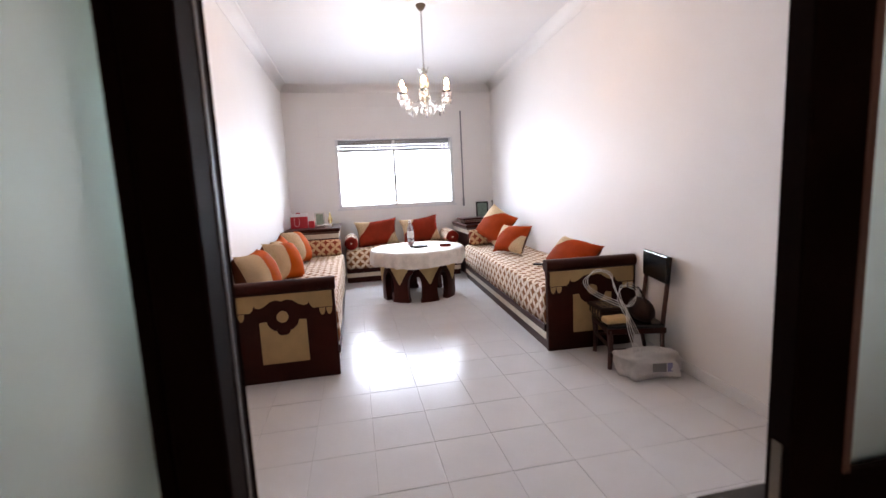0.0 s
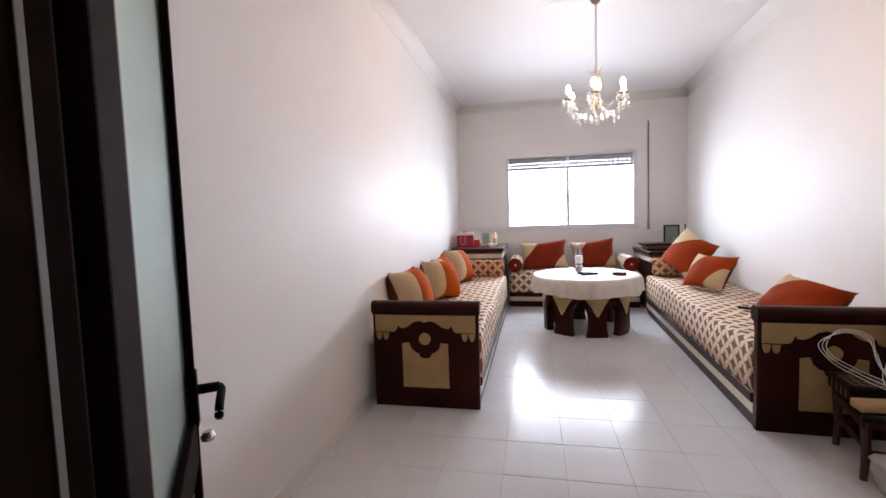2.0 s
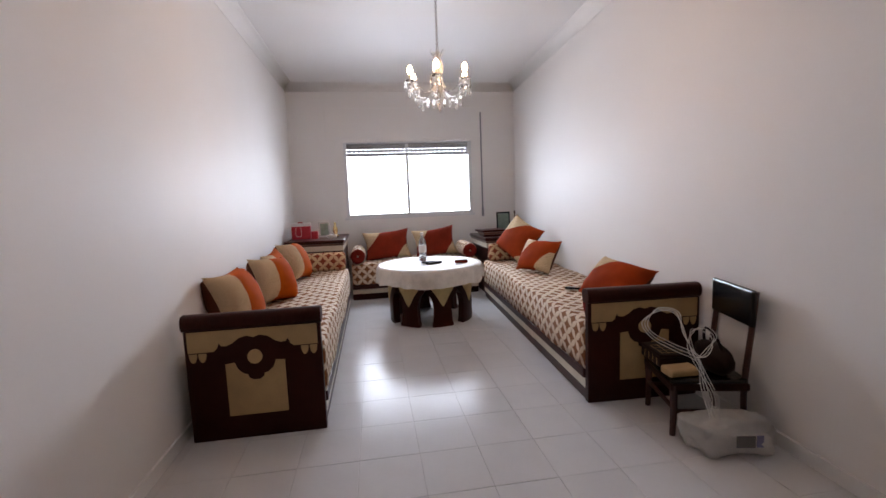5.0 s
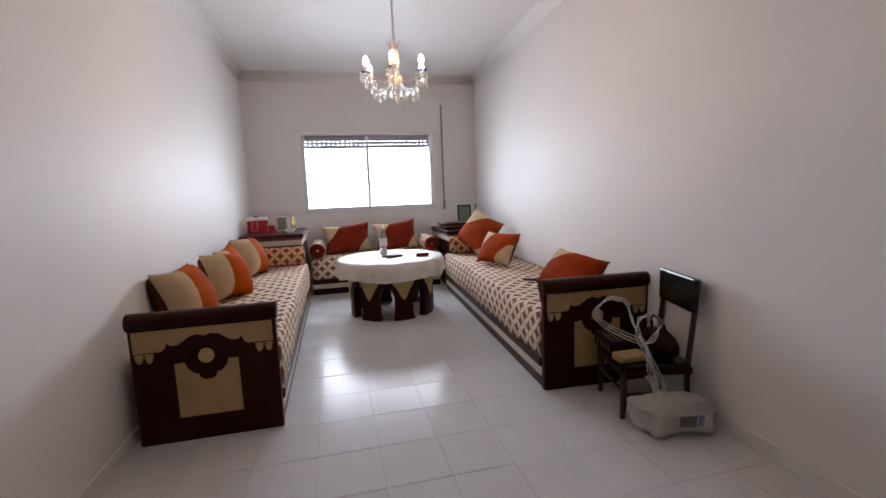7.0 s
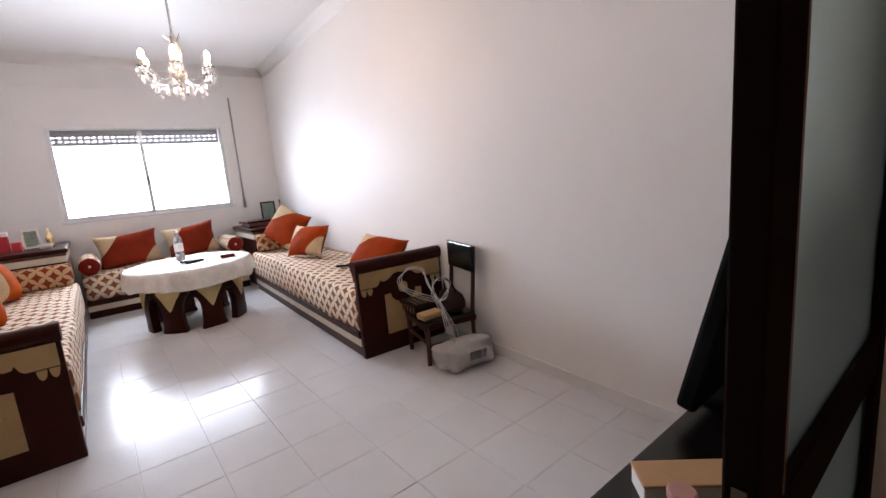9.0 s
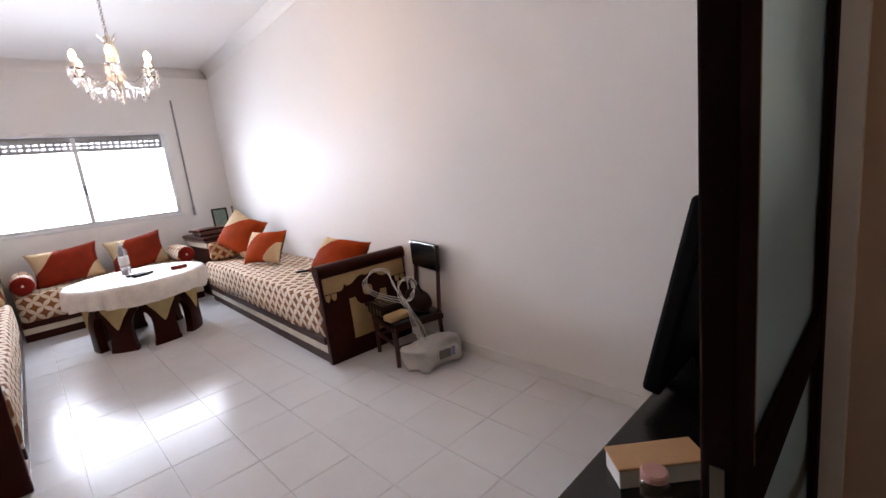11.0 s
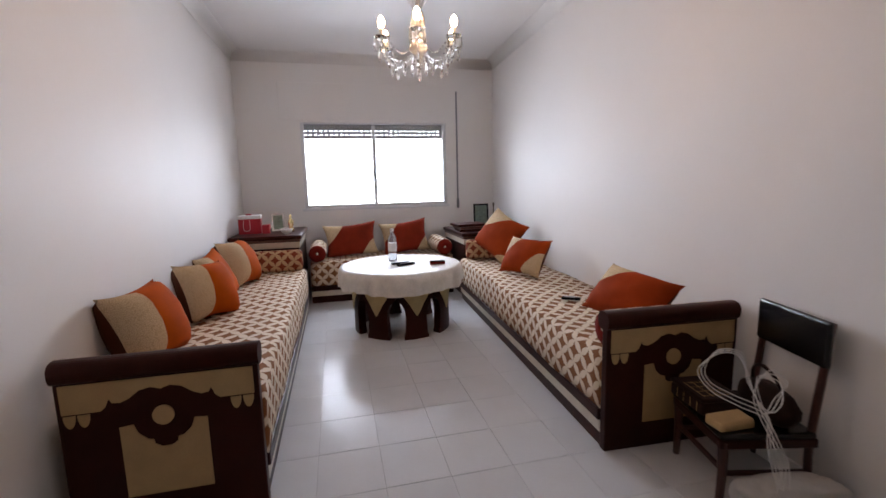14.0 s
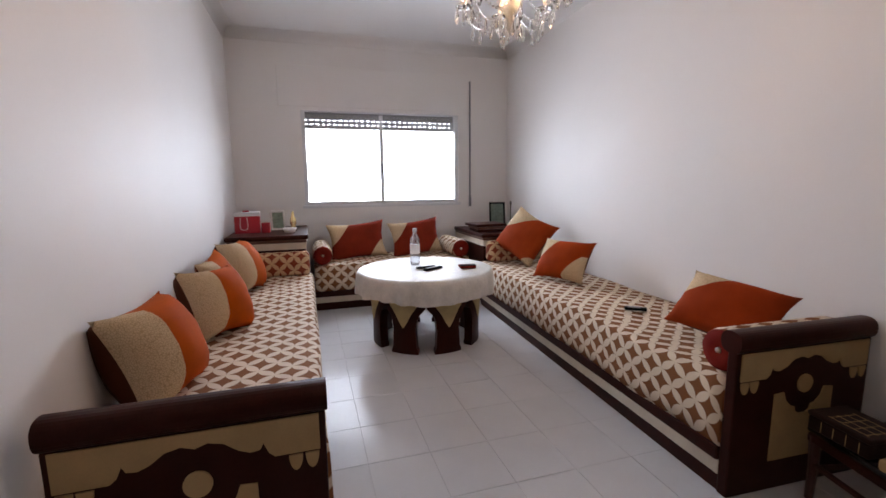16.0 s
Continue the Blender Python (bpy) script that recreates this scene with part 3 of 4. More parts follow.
def corner_cabinet(w, d, h, m, label):
    """A square corner chest with a heavy moulded top and a pale frieze."""
    t = thing("corner_cabinet", label, "cabinet", m, "corner cabinets")
    part("body", box(0.02, w - 0.02, 0.02, d, 0, h - 0.14, 0.004), WOOD, t)
    part("frieze", box(0.012, w - 0.012, 0.012, d, h - 0.14, h - 0.075, 0.003), PALE, t, "pale frieze band")
    part("moulding", box(0.004, w - 0.004, 0.004, d, h - 0.075, h - 0.045, 0.008), BROWN, t)
    part("top", box(-0.012, w + 0.012, -0.014, d, h - 0.045, h, 0.014), WOOD, t)
    return t


corner_cabinet(0.73, 1.08, 0.885, pose(-1.425, 5.84, 0), "dark wooden corner chest with pale frieze")
corner_cabinet(0.70, 0.98, 0.80, pose(1.19, 5.92, 0), "dark wooden corner chest with pale frieze")

# stacked albums on the right chest
for i, (dx, w, mt) in enumerate(((0, 0.40, WOOD), (0.01, 0.38, BROWN), (-0.012, 0.39, WOOD))):
    al = tagged(part("album", box(0, w, 0, 0.34, 0, 0.03, 0.005), mt), "dark bound album in a stack on the chest", "album", "stack of albums")
    al.matrix_basis = pose(1.20 + dx, 6.08, 0.80 + 0.031 * i, 0, 0, (-3, 2, 5)[i])


def photo_frame(m, w, h, mat, label):
    t = thing("picture_frame", label, "picture frame", m)
    for a in ((0, w, 0, 0.02), (0, w, h - 0.02, h), (0, 0.02, 0.02, h - 0.02), (w - 0.02, w, 0.02, h - 0.02)):
        part("frame", box(a[0], a[1], -0.01, 0.008, a[2], a[3], 0.002), mat, t)
    part("picture", box(0.02, w - 0.02, -0.002, 0.004, 0.02, h - 0.02), PHOTO, t)
    part("stand", box(w / 2 - 0.02, w / 2 + 0.02, 0.01, 0.05, 0.002, h * 0.6, 0.002), mat, t)


photo_frame(pose(-1.06, 6.42, 0.885, -10, 0, 14), 0.15, 0.21, STEEL, "silver picture frame standing on the chest")
photo_frame(pose(1.50, 6.45, 0.80, -8, 0, -10), 0.20, 0.33, BLACK, "black picture frame standing on the chest")
vase = tagged(part("candlestick", lathe([(0.03, 0), (0.03, 0.01), (0.008, 0.03), (0.008, 0.30), (0.014, 0.31), (0.012, 0.34)], 12, (1.76, 6.4, 0.80)), CHAIN, smooth=True), "thin dark candlestick on the chest", "candlestick")

# red gift box, figurine and dish on the left chest
gb = thing("gift_box", "red card gift box with white lid and cord", "box", pose(-1.39, 6.20, 0.885, 0, 0, 4))
part("box", box(0, 0.24, 0, 0.18, 0, 0.17, 0.004), REDBOX, gb)
part("lid", box(-0.004, 0.244, -0.004, 0.184, 0.172, 0.212, 0.004), WHITE, gb, "white lid")
part("bow", tube(smooth_path([(0.06, -0.008, 0.16), (0.055, -0.012, 0.06), (0.09, -0.014, 0.035), (0.125, -0.012, 0.06), (0.12, -0.008, 0.16)]), 0.003), WHITE, gb)
part("tag", box(0.08, 0.14, 0.05, 0.11, 0.213, 0.228, 0.003), REDBOX, gb)
sb = tagged(part("small_box", box(0, 0.08, 0, 0.10, 0, 0.10, 0.004), REDBOX), "small red card box beside the gift box", "box")
sb.matrix_basis = pose(-1.135, 6.18, 0.885)
fg = tagged(part("figurine", lathe([(0.035, 0), (0.036, 0.02), (0.022, 0.05), (0.034, 0.085), (0.03, 0.13), (0.012, 0.165), (0.018, 0.18), (0.004, 0.21)], 14, (-0.83, 6.30, 0.885)), BRASS, smooth=True), "small golden ornament on the chest", "ornament")
ds = tagged(part("dish", lathe([(0.03, 0), (0.05, 0.01), (0.07, 0.05), (0.066, 0.05), (0.045, 0.015), (0.0, 0.012)], 20, (-0.86, 6.10, 0.885)), WHITE, smooth=True), "small white dish on the chest", "dish")

# ---- round table ----
TX, TY, TZ = 0.30, 5.09, 0.63
table = thing("round_table", "round dark wooden table on arched legs", "table", pose(TX, TY, 0))
part("tabletop", lathe([(0.54, 0.57), (0.575, 0.58), (0.58, 0.60), (0.575, TZ - 0.012), (0.0, TZ - 0.012)], 64), WOOD, table)
part("apron", lathe([(0.42, 0.43), (0.47, 0.43), (0.47, 0.57), (0.42, 0.57)], 48), WOOD, table)


def arched_leg(r0, r1, half_foot, half_top):
    """One broad leg: a slice of a ring whose flanks curve out into the arches either side."""
    steps = [(0.0, half_foot * 1.12), (0.03, half_foot * 1.12), (0.05, half_foot), (0.20, half_foot * 0.92), (0.27, half_foot * 1.0), (0.33, half_foot * 1.25), (0.38, half_foot * 1.7), (0.42, half_top * 0.96), (0.432, half_top)]
    bm = bmesh.new()
    rows = []
    for z, a in steps:
        row = []
        for rr in (r0, r1):
            row.append([bm.verts.new((rr * math.cos(t), rr * math.sin(t), z)) for t in [a * (2 * k / 6 - 1) for k in range(7)]])
        rows.append(row)
    for a, b in zip(rows, rows[1:]):
        for s in (0, 1):
            for k in range(6):
                bm.faces.new((a[s][k], a[s][k + 1], b[s][k + 1], b[s][k]))
        for k in (0, 6):
            bm.faces.new((a[0][k], a[1][k], b[1][k], b[0][k]))
    for row in (rows[0], rows[-1]):
        for k in range(6):
            bm.faces.new((row[0][k], row[0][k + 1], row[1][k + 1], row[1][k]))
    return bm


first = part("leg", arched_leg(0.40, 0.475, 0.225, 0.3925), WOOD, table)
base = radians(-104.5 + 22.5)
first.rotation_euler.z = base
for k in range(1, 8):
    lg = new("leg", first.data)
    lg.parent = table
    lg.rotation_euler.z = base + k * math.pi / 4


def cloth_mesh():
    """A round cloth, its skirt hanging in uneven folds."""
    bm = bmesh.new()
    seg = 120
    drop = [(0.59, -0.006), (0.603, -0.03), (0.606, -0.08), (0.607, -0.13), (0.605, -0.185)]
    allv = []
    for ri, (r, z) in enumerate([(0.001, 0), (0.2, 0), (0.4, 0), (0.565, 0)] + drop):
        row = []
        for i in range(seg):
            t = 6.28318 * i / seg
            k = max(0, ri - 4) / 4
            fold = math.sin(t * 17 + 2 * math.sin(t * 3)) * 0.5 + math.sin(t * 29 + 1.0) * 0.3
            hem = 0.05 * noise.noise(Vector((math.cos(t) * 2.2, math.sin(t) * 2.2, 3.1)))
            rr = r + k * 0.028 * fold
            row.append(bm.verts.new((rr * math.cos(t), rr * math.sin(t), z + k * hem + 0.0015 * noise.noise(Vector((r * 9 * math.cos(t), r * 9 * math.sin(t), 0))))))
        allv.append(row)
    for a, b in zip(allv, allv[1:]):
        for i in range(seg):
            bm.faces.new((a[i], a[(i + 1) % seg], b[(i + 1) % seg], b[i]))
    bm.faces.new(allv[0])
    return bm


cloth = tagged(part("tablecloth", cloth_mesh(), CLOTH, smooth=True), "white glossy tablecloth hanging over the round table", "tablecloth")
cloth.location = (TX, TY, TZ + 0.002)
under = thing("undercloth", "gold and cream cloth hanging in points under the tablecloth", "tablecloth", pose(TX, TY, 0))
for k in range(8):
    bmP = bmesh.new()
    rows = []
    for z, a in ((0.47, 0.30), (0.40, 0.24), (0.33, 0.135), (0.27, 0.07), (0.225, 0.012)):
        rows.append([[bmP.verts.new((r * math.cos(t), r * math.sin(t), z)) for t in (-a, -a / 2, 0, a / 2, a)] for r in (0.485, 0.489)])
    for a, b in zip(rows, rows[1:]):
        for s in (0, 1):
            for i in range(4):
                bmP.faces.new((a[s][i], a[s][i + 1], b[s][i + 1], b[s][i]))
        for i in (0, 4):
            bmP.faces.new((a[0][i], a[1][i], b[1][i], b[0][i]))
    pt = part("point", bmP, GOLD, under)
    pt.rotation_euler.z = base + k * math.pi / 4

bt = thing("water_bottle", "clear plastic water bottle with white cap", "bottle", pose(0.24, 5.22, TZ + 0.006) @ Matrix.Scale(1.22, 4))
part("body", lathe([(0.030, 0), (0.036, 0.008), (0.036, 0.06), (0.033, 0.07), (0.036, 0.08), (0.036, 0.17), (0.033, 0.195), (0.014, 0.235), (0.013, 0.25)], 20), WATERB, bt, smooth=True)
part("label", lathe([(0.0365, 0.085), (0.0368, 0.09), (0.0368, 0.15), (0.0365, 0.155)], 20), WHITE, bt, "pale paper label")
part("cap", lathe([(0.016, 0.25), (0.016, 0.27), (0.014, 0.274)], 16), WHITE, bt)
rm = thing("remote_control", "black remote control lying on the tablecloth", "remote control", pose(0.34, 4.955, TZ + 0.006, 0, 0, 28))
part("case", box(-0.11, 0.09, -0.02, 0.02, 0, 0.018, 0.006), BLACK, rm)
part("keypad", box(-0.08, 0.04, -0.013, 0.013, 0.018, 0.021, 0.001), STRAP, rm)
wl = thing("wallet", "dark red and black leather wallet on the table", "wallet", pose(0.64, 4.93, TZ + 0.006, 0, 0, -8))
part("cover", box(-0.07, 0.07, -0.055, 0.055, 0, 0.022, 0.007), RUST, wl)
part("flap", box(-0.07, 0.07, -0.055, -0.01, 0.023, 0.030, 0.003), BLACK, wl)
r3 = thing("remote_control", "slim black remote control on the tablecloth", "remote control", pose(0.30, 5.035, TZ + 0.006, 0, 0, 14))
part("case", box(-0.10, 0.08, -0.018, 0.018, 0, 0.016, 0.006), BLACK, r3)
part("keypad", box(-0.07, 0.04, -0.012, 0.012, 0.016, 0.019, 0.001), STRAP, r3)
r2 = thing("remote_control", "small black remote lying on the bench cover", "remote control", pose(1.40, 3.72, 0.513, 0, 0, -35))
part("case", box(-0.07, 0.07, -0.022, 0.022, 0, 0.018, 0.006), BLACK, r2)
part("keypad", box(-0.05, 0.03, -0.014, 0.014, 0.018, 0.021, 0.001), STRAP, r2)

# ---- chair, bag and cables ----
CHAIR_AT = pose(1.232, 2.187, 0, 0, 0, -14)
chair = thing("chair", "low dark wooden chair with black vinyl back beside the bench", "chair", CHAIR_AT)
W, D = 0.40, 0.42  # across y, along x
for px, py in ((0.02, 0.02), (0.02, W - 0.02)):
    part("leg", tube([(px, py, 0), (px + 0.006, py, 0.15), (px, py, 0.29)], lambda k: 0.016 + 0.007 * k, 8), REDWOOD, chair)
for py in (0.02, W - 0.02):
    part("back_leg", tube(smooth_path([(D, py, 0), (D - 0.03, py, 0.15), (D - 0.03, py, 0.33), (D - 0.005, py, 0.60), (D + 0.01, py, 0.80)]), 0.016, 8), REDWOOD, chair)
part("seat_frame", box(0, D - 0.01, 0, W, 0.26, 0.30, 0.006), WOOD, chair)
part("seat", box(-0.005, D - 0.02, -0.005, W + 0.005, 0.302, 0.33, 0.013), VINYL, chair, "black vinyl seat")
part("back_pad", box(D - 0.022, D + 0.006, -0.005, W + 0.005, 0.61, 0.81, 0.012), VINYL, chair, "glossy black vinyl back pad")
part("stretcher", box(0.03, D - 0.03, 0.012, 0.028, 0.13, 0.15, 0.003), REDWOOD, chair)
part("stretcher", box(0.03, D - 0.03, W - 0.028, W - 0.012, 0.13, 0.15, 0.003), REDWOOD, chair)
part("front_stretcher", box(0.012, 0.03, 0.03, W - 0.03, 0.15, 0.17, 0.003), REDWOOD, chair)
pb = thing("paper_packet", "crumpled tan paper packet on the chair seat", "packet", CHAIR_AT @ pose(0.0, 0.0, 0.331, 0, 0, 12))
packet = box(0, 0.17, 0, 0.10, 0, 0.045, 0.014, seg=3)
for v in packet.verts:
    v.co += Vector((0.010, 0.010, 0.012 * (v.co.z > 0.01))) * noise.noise(v.co * 22)
part("paper", packet, CREAM, pb)
hb = thing("storage_case", "dark brown case with a thin gold grid on the chair", "case", CHAIR_AT @ pose(0.0, 0.145, 0.331, 0, 0, 6) @ Matrix.Diagonal((0.8, 0.8, 0.6, 1)))
part("body", box(0, 0.24, 0, 0.30, 0, 0.10, 0.016, seg=3), LEATHER, hb)
part("lid", box(-0.004, 0.244, -0.004, 0.304, 0.101, 0.135, 0.012, seg=3), LEATHER, hb)
for k in range(4):
    part("line", box(0.03 + 0.05 * k, 0.0325 + 0.05 * k, 0.03, 0.22, 0.1352, 0.1365), GOLD, hb, "thin gold line")
    part("line", box(0.03, 0.18, 0.04 + 0.055 * k, 0.0425 + 0.055 * k, 0.1366, 0.1378), GOLD, hb, "thin gold line")
    part("line", box(-0.0062, -0.0045, 0.04 + 0.06 * k, 0.0425 + 0.06 * k, 0.02, 0.095), GOLD, hb, "thin gold line")
purse = thing("handbag", "round dark brown handbag on the chair seat", "handbag", CHAIR_AT @ pose(0.29, 0.15, 0.331))
pbm = bmesh.new()
bmesh.ops.create_uvsphere(pbm, u_segments=24, v_segments=14, radius=1.0)
for v in pbm.verts:
    p = v.co.copy()
    k = 1 + 0.10 * noise.noise(p * 2.2)
    v.co = Vector((0.075 * k * p.x, 0.17 * k * p.y, max(0.0, 0.07 + 0.085 * k * p.z)))
part("body", pbm, LEATHER, purse, smooth=True)
part("handle", tube(smooth_path([(0, -0.10, 0.12), (-0.02, -0.07, 0.20), (-0.03, 0.0, 0.235), (-0.02, 0.07, 0.20), (0, 0.10, 0.12)]), 0.008, 6), LEATHER, purse, smooth=True)

bagm = bmesh.new()
bmesh.ops.create_icosphere(bagm, subdivisions=4, radius=1.0)
for v in bagm.verts:
    p = v.co.copy()
    n = noise.noise(p * 1.8 + Vector((3, 1, 0))) * 0.30 + noise.noise(p * 5.0) * 0.10 + abs(noise.noise(p * 9.0)) * 0.06
    sx = math.copysign(abs(p.x) ** 0.6, p.x)
    sy = math.copysign(abs(p.y) ** 0.7, p.y)
    sz = math.copysign(abs(p.z) ** 0.6, p.z)
    v.co = Vector((0.205 * sx * (1 + n), 0.105 * sy * (1 + n), max(0.0, 0.09 + 0.095 * sz * (1 + n * 1.3))))
bag = thing("plastic_bag", "crumpled translucent white plastic bag on the floor", "bag", pose(1.43, 2.02, 0.003, 0, 0, -12) @ Matrix.Diagonal((1, 1, 1.0, 1)))
part("bag", bagm, BAG, bag, smooth=True)
part("print_panel", box(-0.02, 0.07, -0.122, -0.119, 0.075, 0.135), INK, bag, "dark printed block")
part("print_strip", box(0.078, 0.11, -0.119, -0.116, 0.075, 0.135), BLUE, bag, "blue printed block")
cab = thing("cable", "coiled white cable looped above the bag", "cable", pose(1.14, 2.03, 0.075))
for k in range(3):
    o = 0.016 * (k - 1)
    pts = [(0.19 + o, -0.03, 0.12), (0.15 + o, -0.01, 0.28), (0.12, 0.0, 0.42 + o), (0.0, 0.02 + o, 0.49 + o), (-0.10, 0.04, 0.55 + o), (-0.14 + o, 0.05, 0.62), (-0.07, 0.05, 0.68 + 0.5 * o), (0.03 + o, 0.05, 0.66), (0.06, 0.04, 0.58 - o), (0.09, 0.02, 0.49), (0.13 - o, 0.0, 0.43), (0.20, 0.02 + o, 0.46), (0.235 + o, 0.03, 0.52), (0.18, 0.04, 0.565 + o), (0.10, 0.03, 0.55 - o), (0.09 - o, 0.01, 0.47), (0.15 - o, -0.01, 0.34), (0.20 - o, -0.03, 0.22), (0.19 - 2 * o, -0.04, 0.12)]
    part("strand", tube(smooth_path(pts, 6), 0.002, 6), CABLE, cab, smooth=True)

# ---- television corner ----
ts = thing("tv_stand", "low black television stand beside the closed door", "tv stand", pose(0.36, 0.0, 0))
part("top", box(0, 1.12, 0.005, 0.375, 0.465, 0.50, 0.006), VINYL, ts)
part("shelf", box(0.03, 1.09, 0.02, 0.36, 0.16, 0.185, 0.004), BLACK, ts)
for px in (0.02, 1.06):
    part("side", box(px, px + 0.035, 0.015, 0.365, 0, 0.465, 0.004), BLACK, ts)
tv = thing("television", "black flat television leaning back on its stand", "television", pose(0.90, 0.30, 0.502))
part("foot", box(0.18, 0.50, -0.09, 0.09, 0, 0.018, 0.006), BLACK, tv)
part("neck", box(0.31, 0.37, -0.03, 0.005, 0.018, 0.14, 0.004), BLACK, tv)
hous = part("housing", box(0, 0.68, -0.03, 0.03, 0.0, 0.65, 0.014), BLACK, tv)
scr = part("screen", box(0.025, 0.655, 0.0305, 0.033, 0.03, 0.62), SCREEN, hous)
hous.matrix_basis = pose(0, 0.045, 0.05, 14, 0, 0)
bx = thing("card_box", "white card box with tan lid on the stand", "box", pose(0.50, 0.265, 0.501, 0, 0, -43))
part("box", box(0, 0.225, 0, 0.09, 0, 0.05, 0.003), WHITE, bx)
part("lid", box(-0.003, 0.228, -0.003, 0.093, 0.0505, 0.058, 0.003), ORANGE, bx, "tan lid")
jr = thing("jar", "small glass jar with pink lid", "jar", pose(0.515, 0.185, 0.501))
part("body", lathe([(0.03, 0), (0.034, 0.01), (0.034, 0.055), (0.028, 0.065)], 18), CRYS, jr, smooth=True)
part("lid", lathe([(0.032, 0.066), (0.032, 0.08), (0.028, 0.084)], 18), PINK, jr)

# ---- chandelier ----
CX, CY = 0.167, 3.12
rose = bmesh.new()
seg = 96
rws = []
for k, (r, h) in enumerate(((0.62, 0.0), (0.59, 0.04), (0.48, 0.065), (0.35, 0.11), (0.25, 0.10), (0.13, 0.15), (0.075, 0.235), (0.01, 0.245))):
    row = []
    for i in range(seg):
        t = 6.28318 * i / seg
        lobe = 1 + (0.16 * abs(math.sin(4 * t)) - 0.10 if r > 0.2 else 0)
        rib = 0.016 * math.sin(16 * t) if 0.1 < r < 0.55 else 0
        row.append(rose.verts.new((CX + r * lobe * math.cos(t), CY + r * lobe * math.sin(t), CZ - h - max(rib, -h * 0.5))))
    rws.append(row)
for a, b in zip(rws, rws[1:]):
    for i in range(seg):
        rose.faces.new((a[i], a[(i + 1) % seg], b[(i + 1) % seg], b[i]))
rose.faces.new(rws[-1]), rose.faces.new(rws[0][::-1])
structure("ceiling_rose", rose, CEIL, "white plaster ceiling rose with leaf lobes", "ceiling rose")

ch = thing("chandelier", "crystal glass chandelier with lit candle bulbs", "chandelier", pose(CX, CY, 2.025) @ Matrix.Scale(0.83, 4))
part("canopy", lathe([(0.045, 0.945), (0.05, 0.935), (0.03, 0.90), (0.01, 0.885)], 20), CHAIN, ch, smooth=True)
bmC = bmesh.new()
for i in range(27):
    zc = 0.36 + i * 0.02
    ring = [(0.009 * math.cos(a) * (i % 2), 0.009 * math.cos(a) * ((i + 1) % 2), zc + 0.014 * math.sin(a)) for a in [k * 6.28318 / 8 for k in range(9)]]
    tube(ring, 0.0025, 4, bmC)
part("chain", bmC, CHAIN, ch)
part("column", lathe([(0.006, 0.37), (0.02, 0.35), (0.012, 0.32), (0.035, 0.28), (0.045, 0.22), (0.03, 0.16), (0.018, 0.13), (0.05, 0.10), (0.06, 0.07), (0.03, 0.04), (0.015, 0.0), (0.02, -0.03), (0.004, -0.06)], 20), CREAMGLASS, ch, "cream glass column", True)
part("stem", tube([(0, 0, -0.05), (0, 0, 0.37)], 0.006), BRASS, ch)
crown = bmesh.new()
for k in range(7):
    a = k * 6.28318 / 7
    tube(smooth_path([(0.01 * math.cos(a), 0.01 * math.sin(a), 0.30), (0.04 * math.cos(a), 0.04 * math.sin(a), 0.335), (0.065 * math.cos(a), 0.065 * math.sin(a), 0.365)], 4), lambda q: 0.009 * (1 - 0.7 * q), 5, crown)
part("crown", crown, CRYS, ch, "crystal spray")


def crystal_drop(s):
    return lathe([(0.0008, 0.05 * s), (0.0045 * s, 0.042 * s), (0.0075 * s, 0.02 * s), (0.009 * s, 0.008 * s), (0.004 * s, -0.006 * s), (0.0, -0.01 * s)], 6)


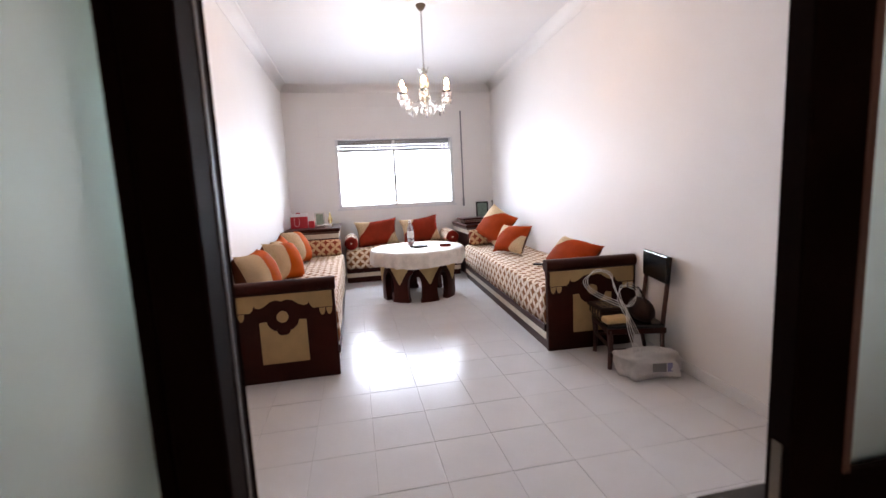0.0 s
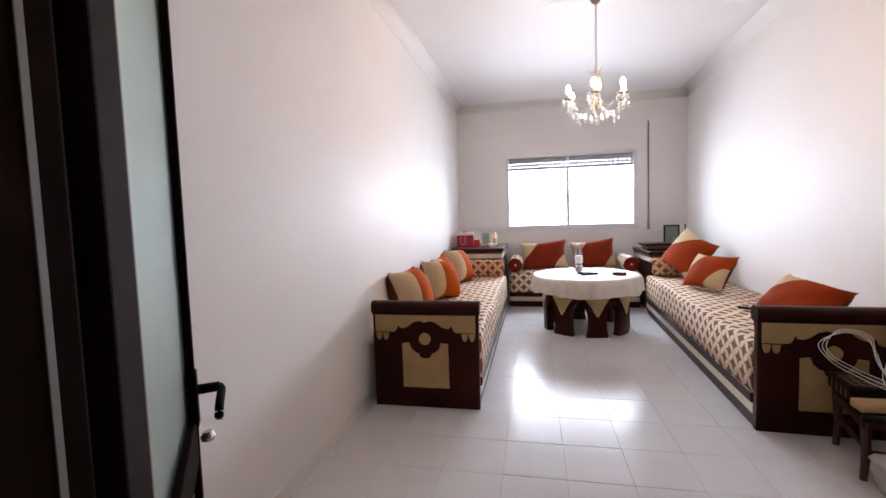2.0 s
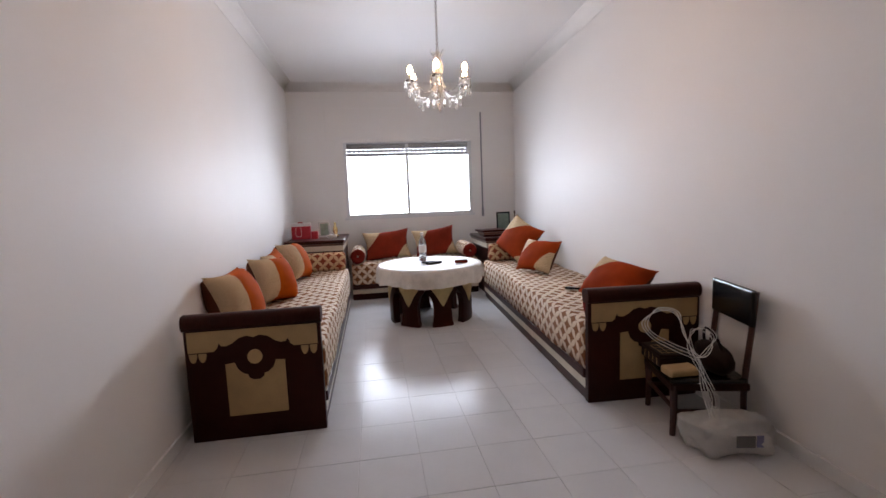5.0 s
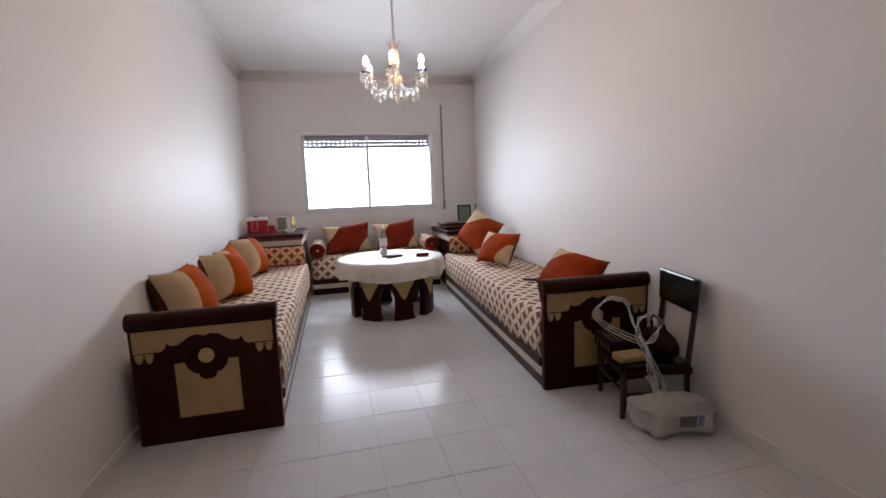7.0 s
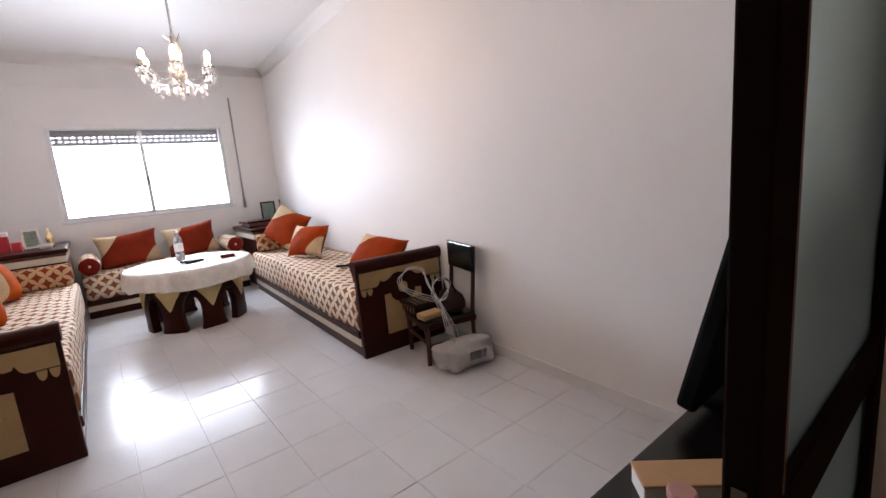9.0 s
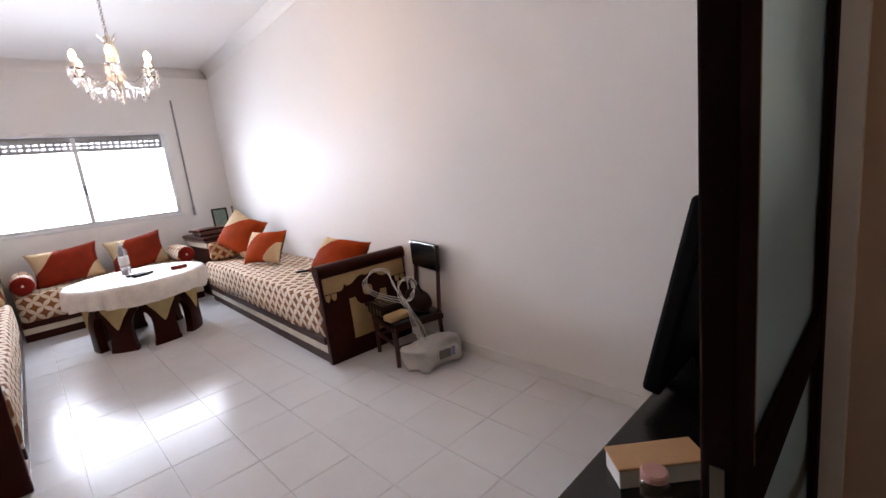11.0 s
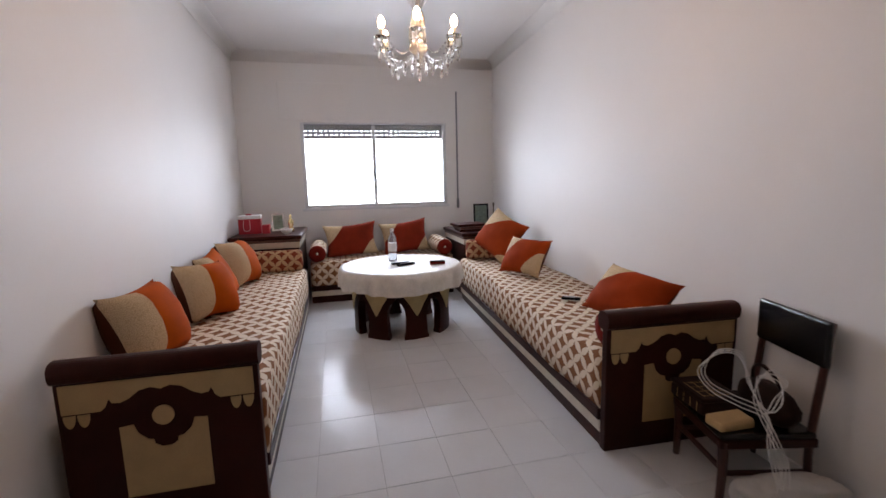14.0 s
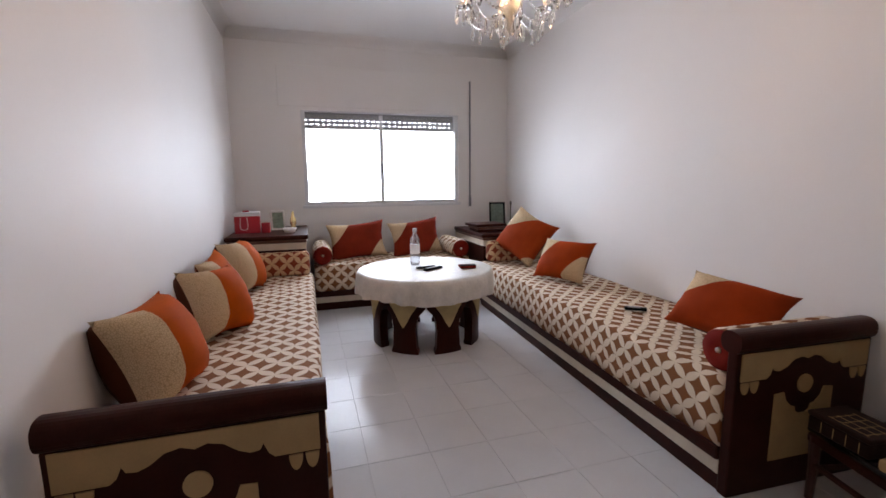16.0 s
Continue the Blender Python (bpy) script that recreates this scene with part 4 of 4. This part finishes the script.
drop_ob = None
for k in range(6):
    a = radians(18 + 60 * k)
    c, s = math.cos(a), math.sin(a)
    R = 0.245
    path = smooth_path([(0.03 * c, 0.03 * s, 0.06), (0.09 * c, 0.09 * s, 0.0), (0.16 * c, 0.16 * s, -0.015), (0.22 * c, 0.22 * s, 0.03), (R * c, R * s, 0.095)], 6)
    arm = part("arm", tube(path, 0.0065, 8), CRYS, ch, "curved glass arm", True)
    part("drip_pan", lathe([(0.006, 0.092), (0.035, 0.10), (0.048, 0.112), (0.044, 0.113), (0.012, 0.106)], 16, (R * c, R * s, 0)), CRYS, arm, smooth=True)
    part("candle", lathe([(0.011, 0.105), (0.011, 0.155), (0.009, 0.158)], 12, (R * c, R * s, 0)), CANDLE, arm)
    lit = k != 1
    part("bulb", lathe([(0.009, 0.158), (0.016, 0.168), (0.0205, 0.188), (0.017, 0.206), (0.010, 0.219), (0.003, 0.226)], 14, (R * c, R * s, 0)), BULB if lit else DIMBULB, arm, "glowing candle bulb" if lit else "unlit candle bulb", True)
    spots = [(R + 0.045 * math.cos(q), 0.045 * math.sin(q), 0.045) for q in (0, 1.05, 2.09, 3.14, 4.19, 5.24)] + [(0.16, 0.0, -0.075), (0.10, 0.01, -0.06), (0.20, 0.0, -0.05), (0.05, 0.0, -0.07)]
    for (r, w, z) in spots:
        x, y = r * c - w * s, r * s + w * c
        if drop_ob is None:
            drop_ob = part("crystal", crystal_drop(1.25), CRYS, ch)
            ob = drop_ob
        else:
            ob = new("crystal", drop_ob.data)
            ob.parent = ch
        ob.location = (x, y, z)
    bead = bmesh.new()
    a2 = radians(18 + 60 * (k + 1))
    for i in range(1, 12):
        q = i / 12
        rr = 0.20
        x = rr * (c * (1 - q) + math.cos(a2) * q)
        y = rr * (s * (1 - q) + math.sin(a2) * q)
        z = 0.10 - 0.09 * math.sin(math.pi * q)
        bmesh.ops.create_icosphere(bead, subdivisions=1, radius=0.007, matrix=Matrix.Translation((x, y, z)))
    part("bead_chain", bead, CRYS, ch, "string of crystal beads")

# ---- floor ----
PX, PY, OX, OY = 0.318, 0.347, -0.455, 2.335
floor = structure("floor", box(-1.65, 2.12, -2.6, WY + 0.25, -0.10, -0.003), GROUT, "white glazed floor tiles with thin grey joints", "floor")
tile_bm = box(-PX / 2 + 0.001, PX / 2 - 0.001, -PY / 2 + 0.001, PY / 2 - 0.001, -0.008, 0.0, 0.001, seg=1)
tile_me = bpy.data.meshes.new("tile")
tile_bm.to_mesh(tile_me)
tile_bm.free()
tile_me.materials.append(TILE)
rnd = random.Random(4)
for j in range(-13, 14):
    for i in range(-4, 8):
        x, y = OX + (i + 0.5) * PX, OY + (j + 0.5) * PY
        if y > WY + 0.15 or y < -2.6:
            continue
        ob = new("tile", tile_me)
        ob.parent = floor
        ob.location = (x, y, rnd.uniform(-0.0006, 0.0))
        ob.rotation_euler = (rnd.uniform(-0.0035, 0.0035), rnd.uniform(-0.0035, 0.0035), 0)
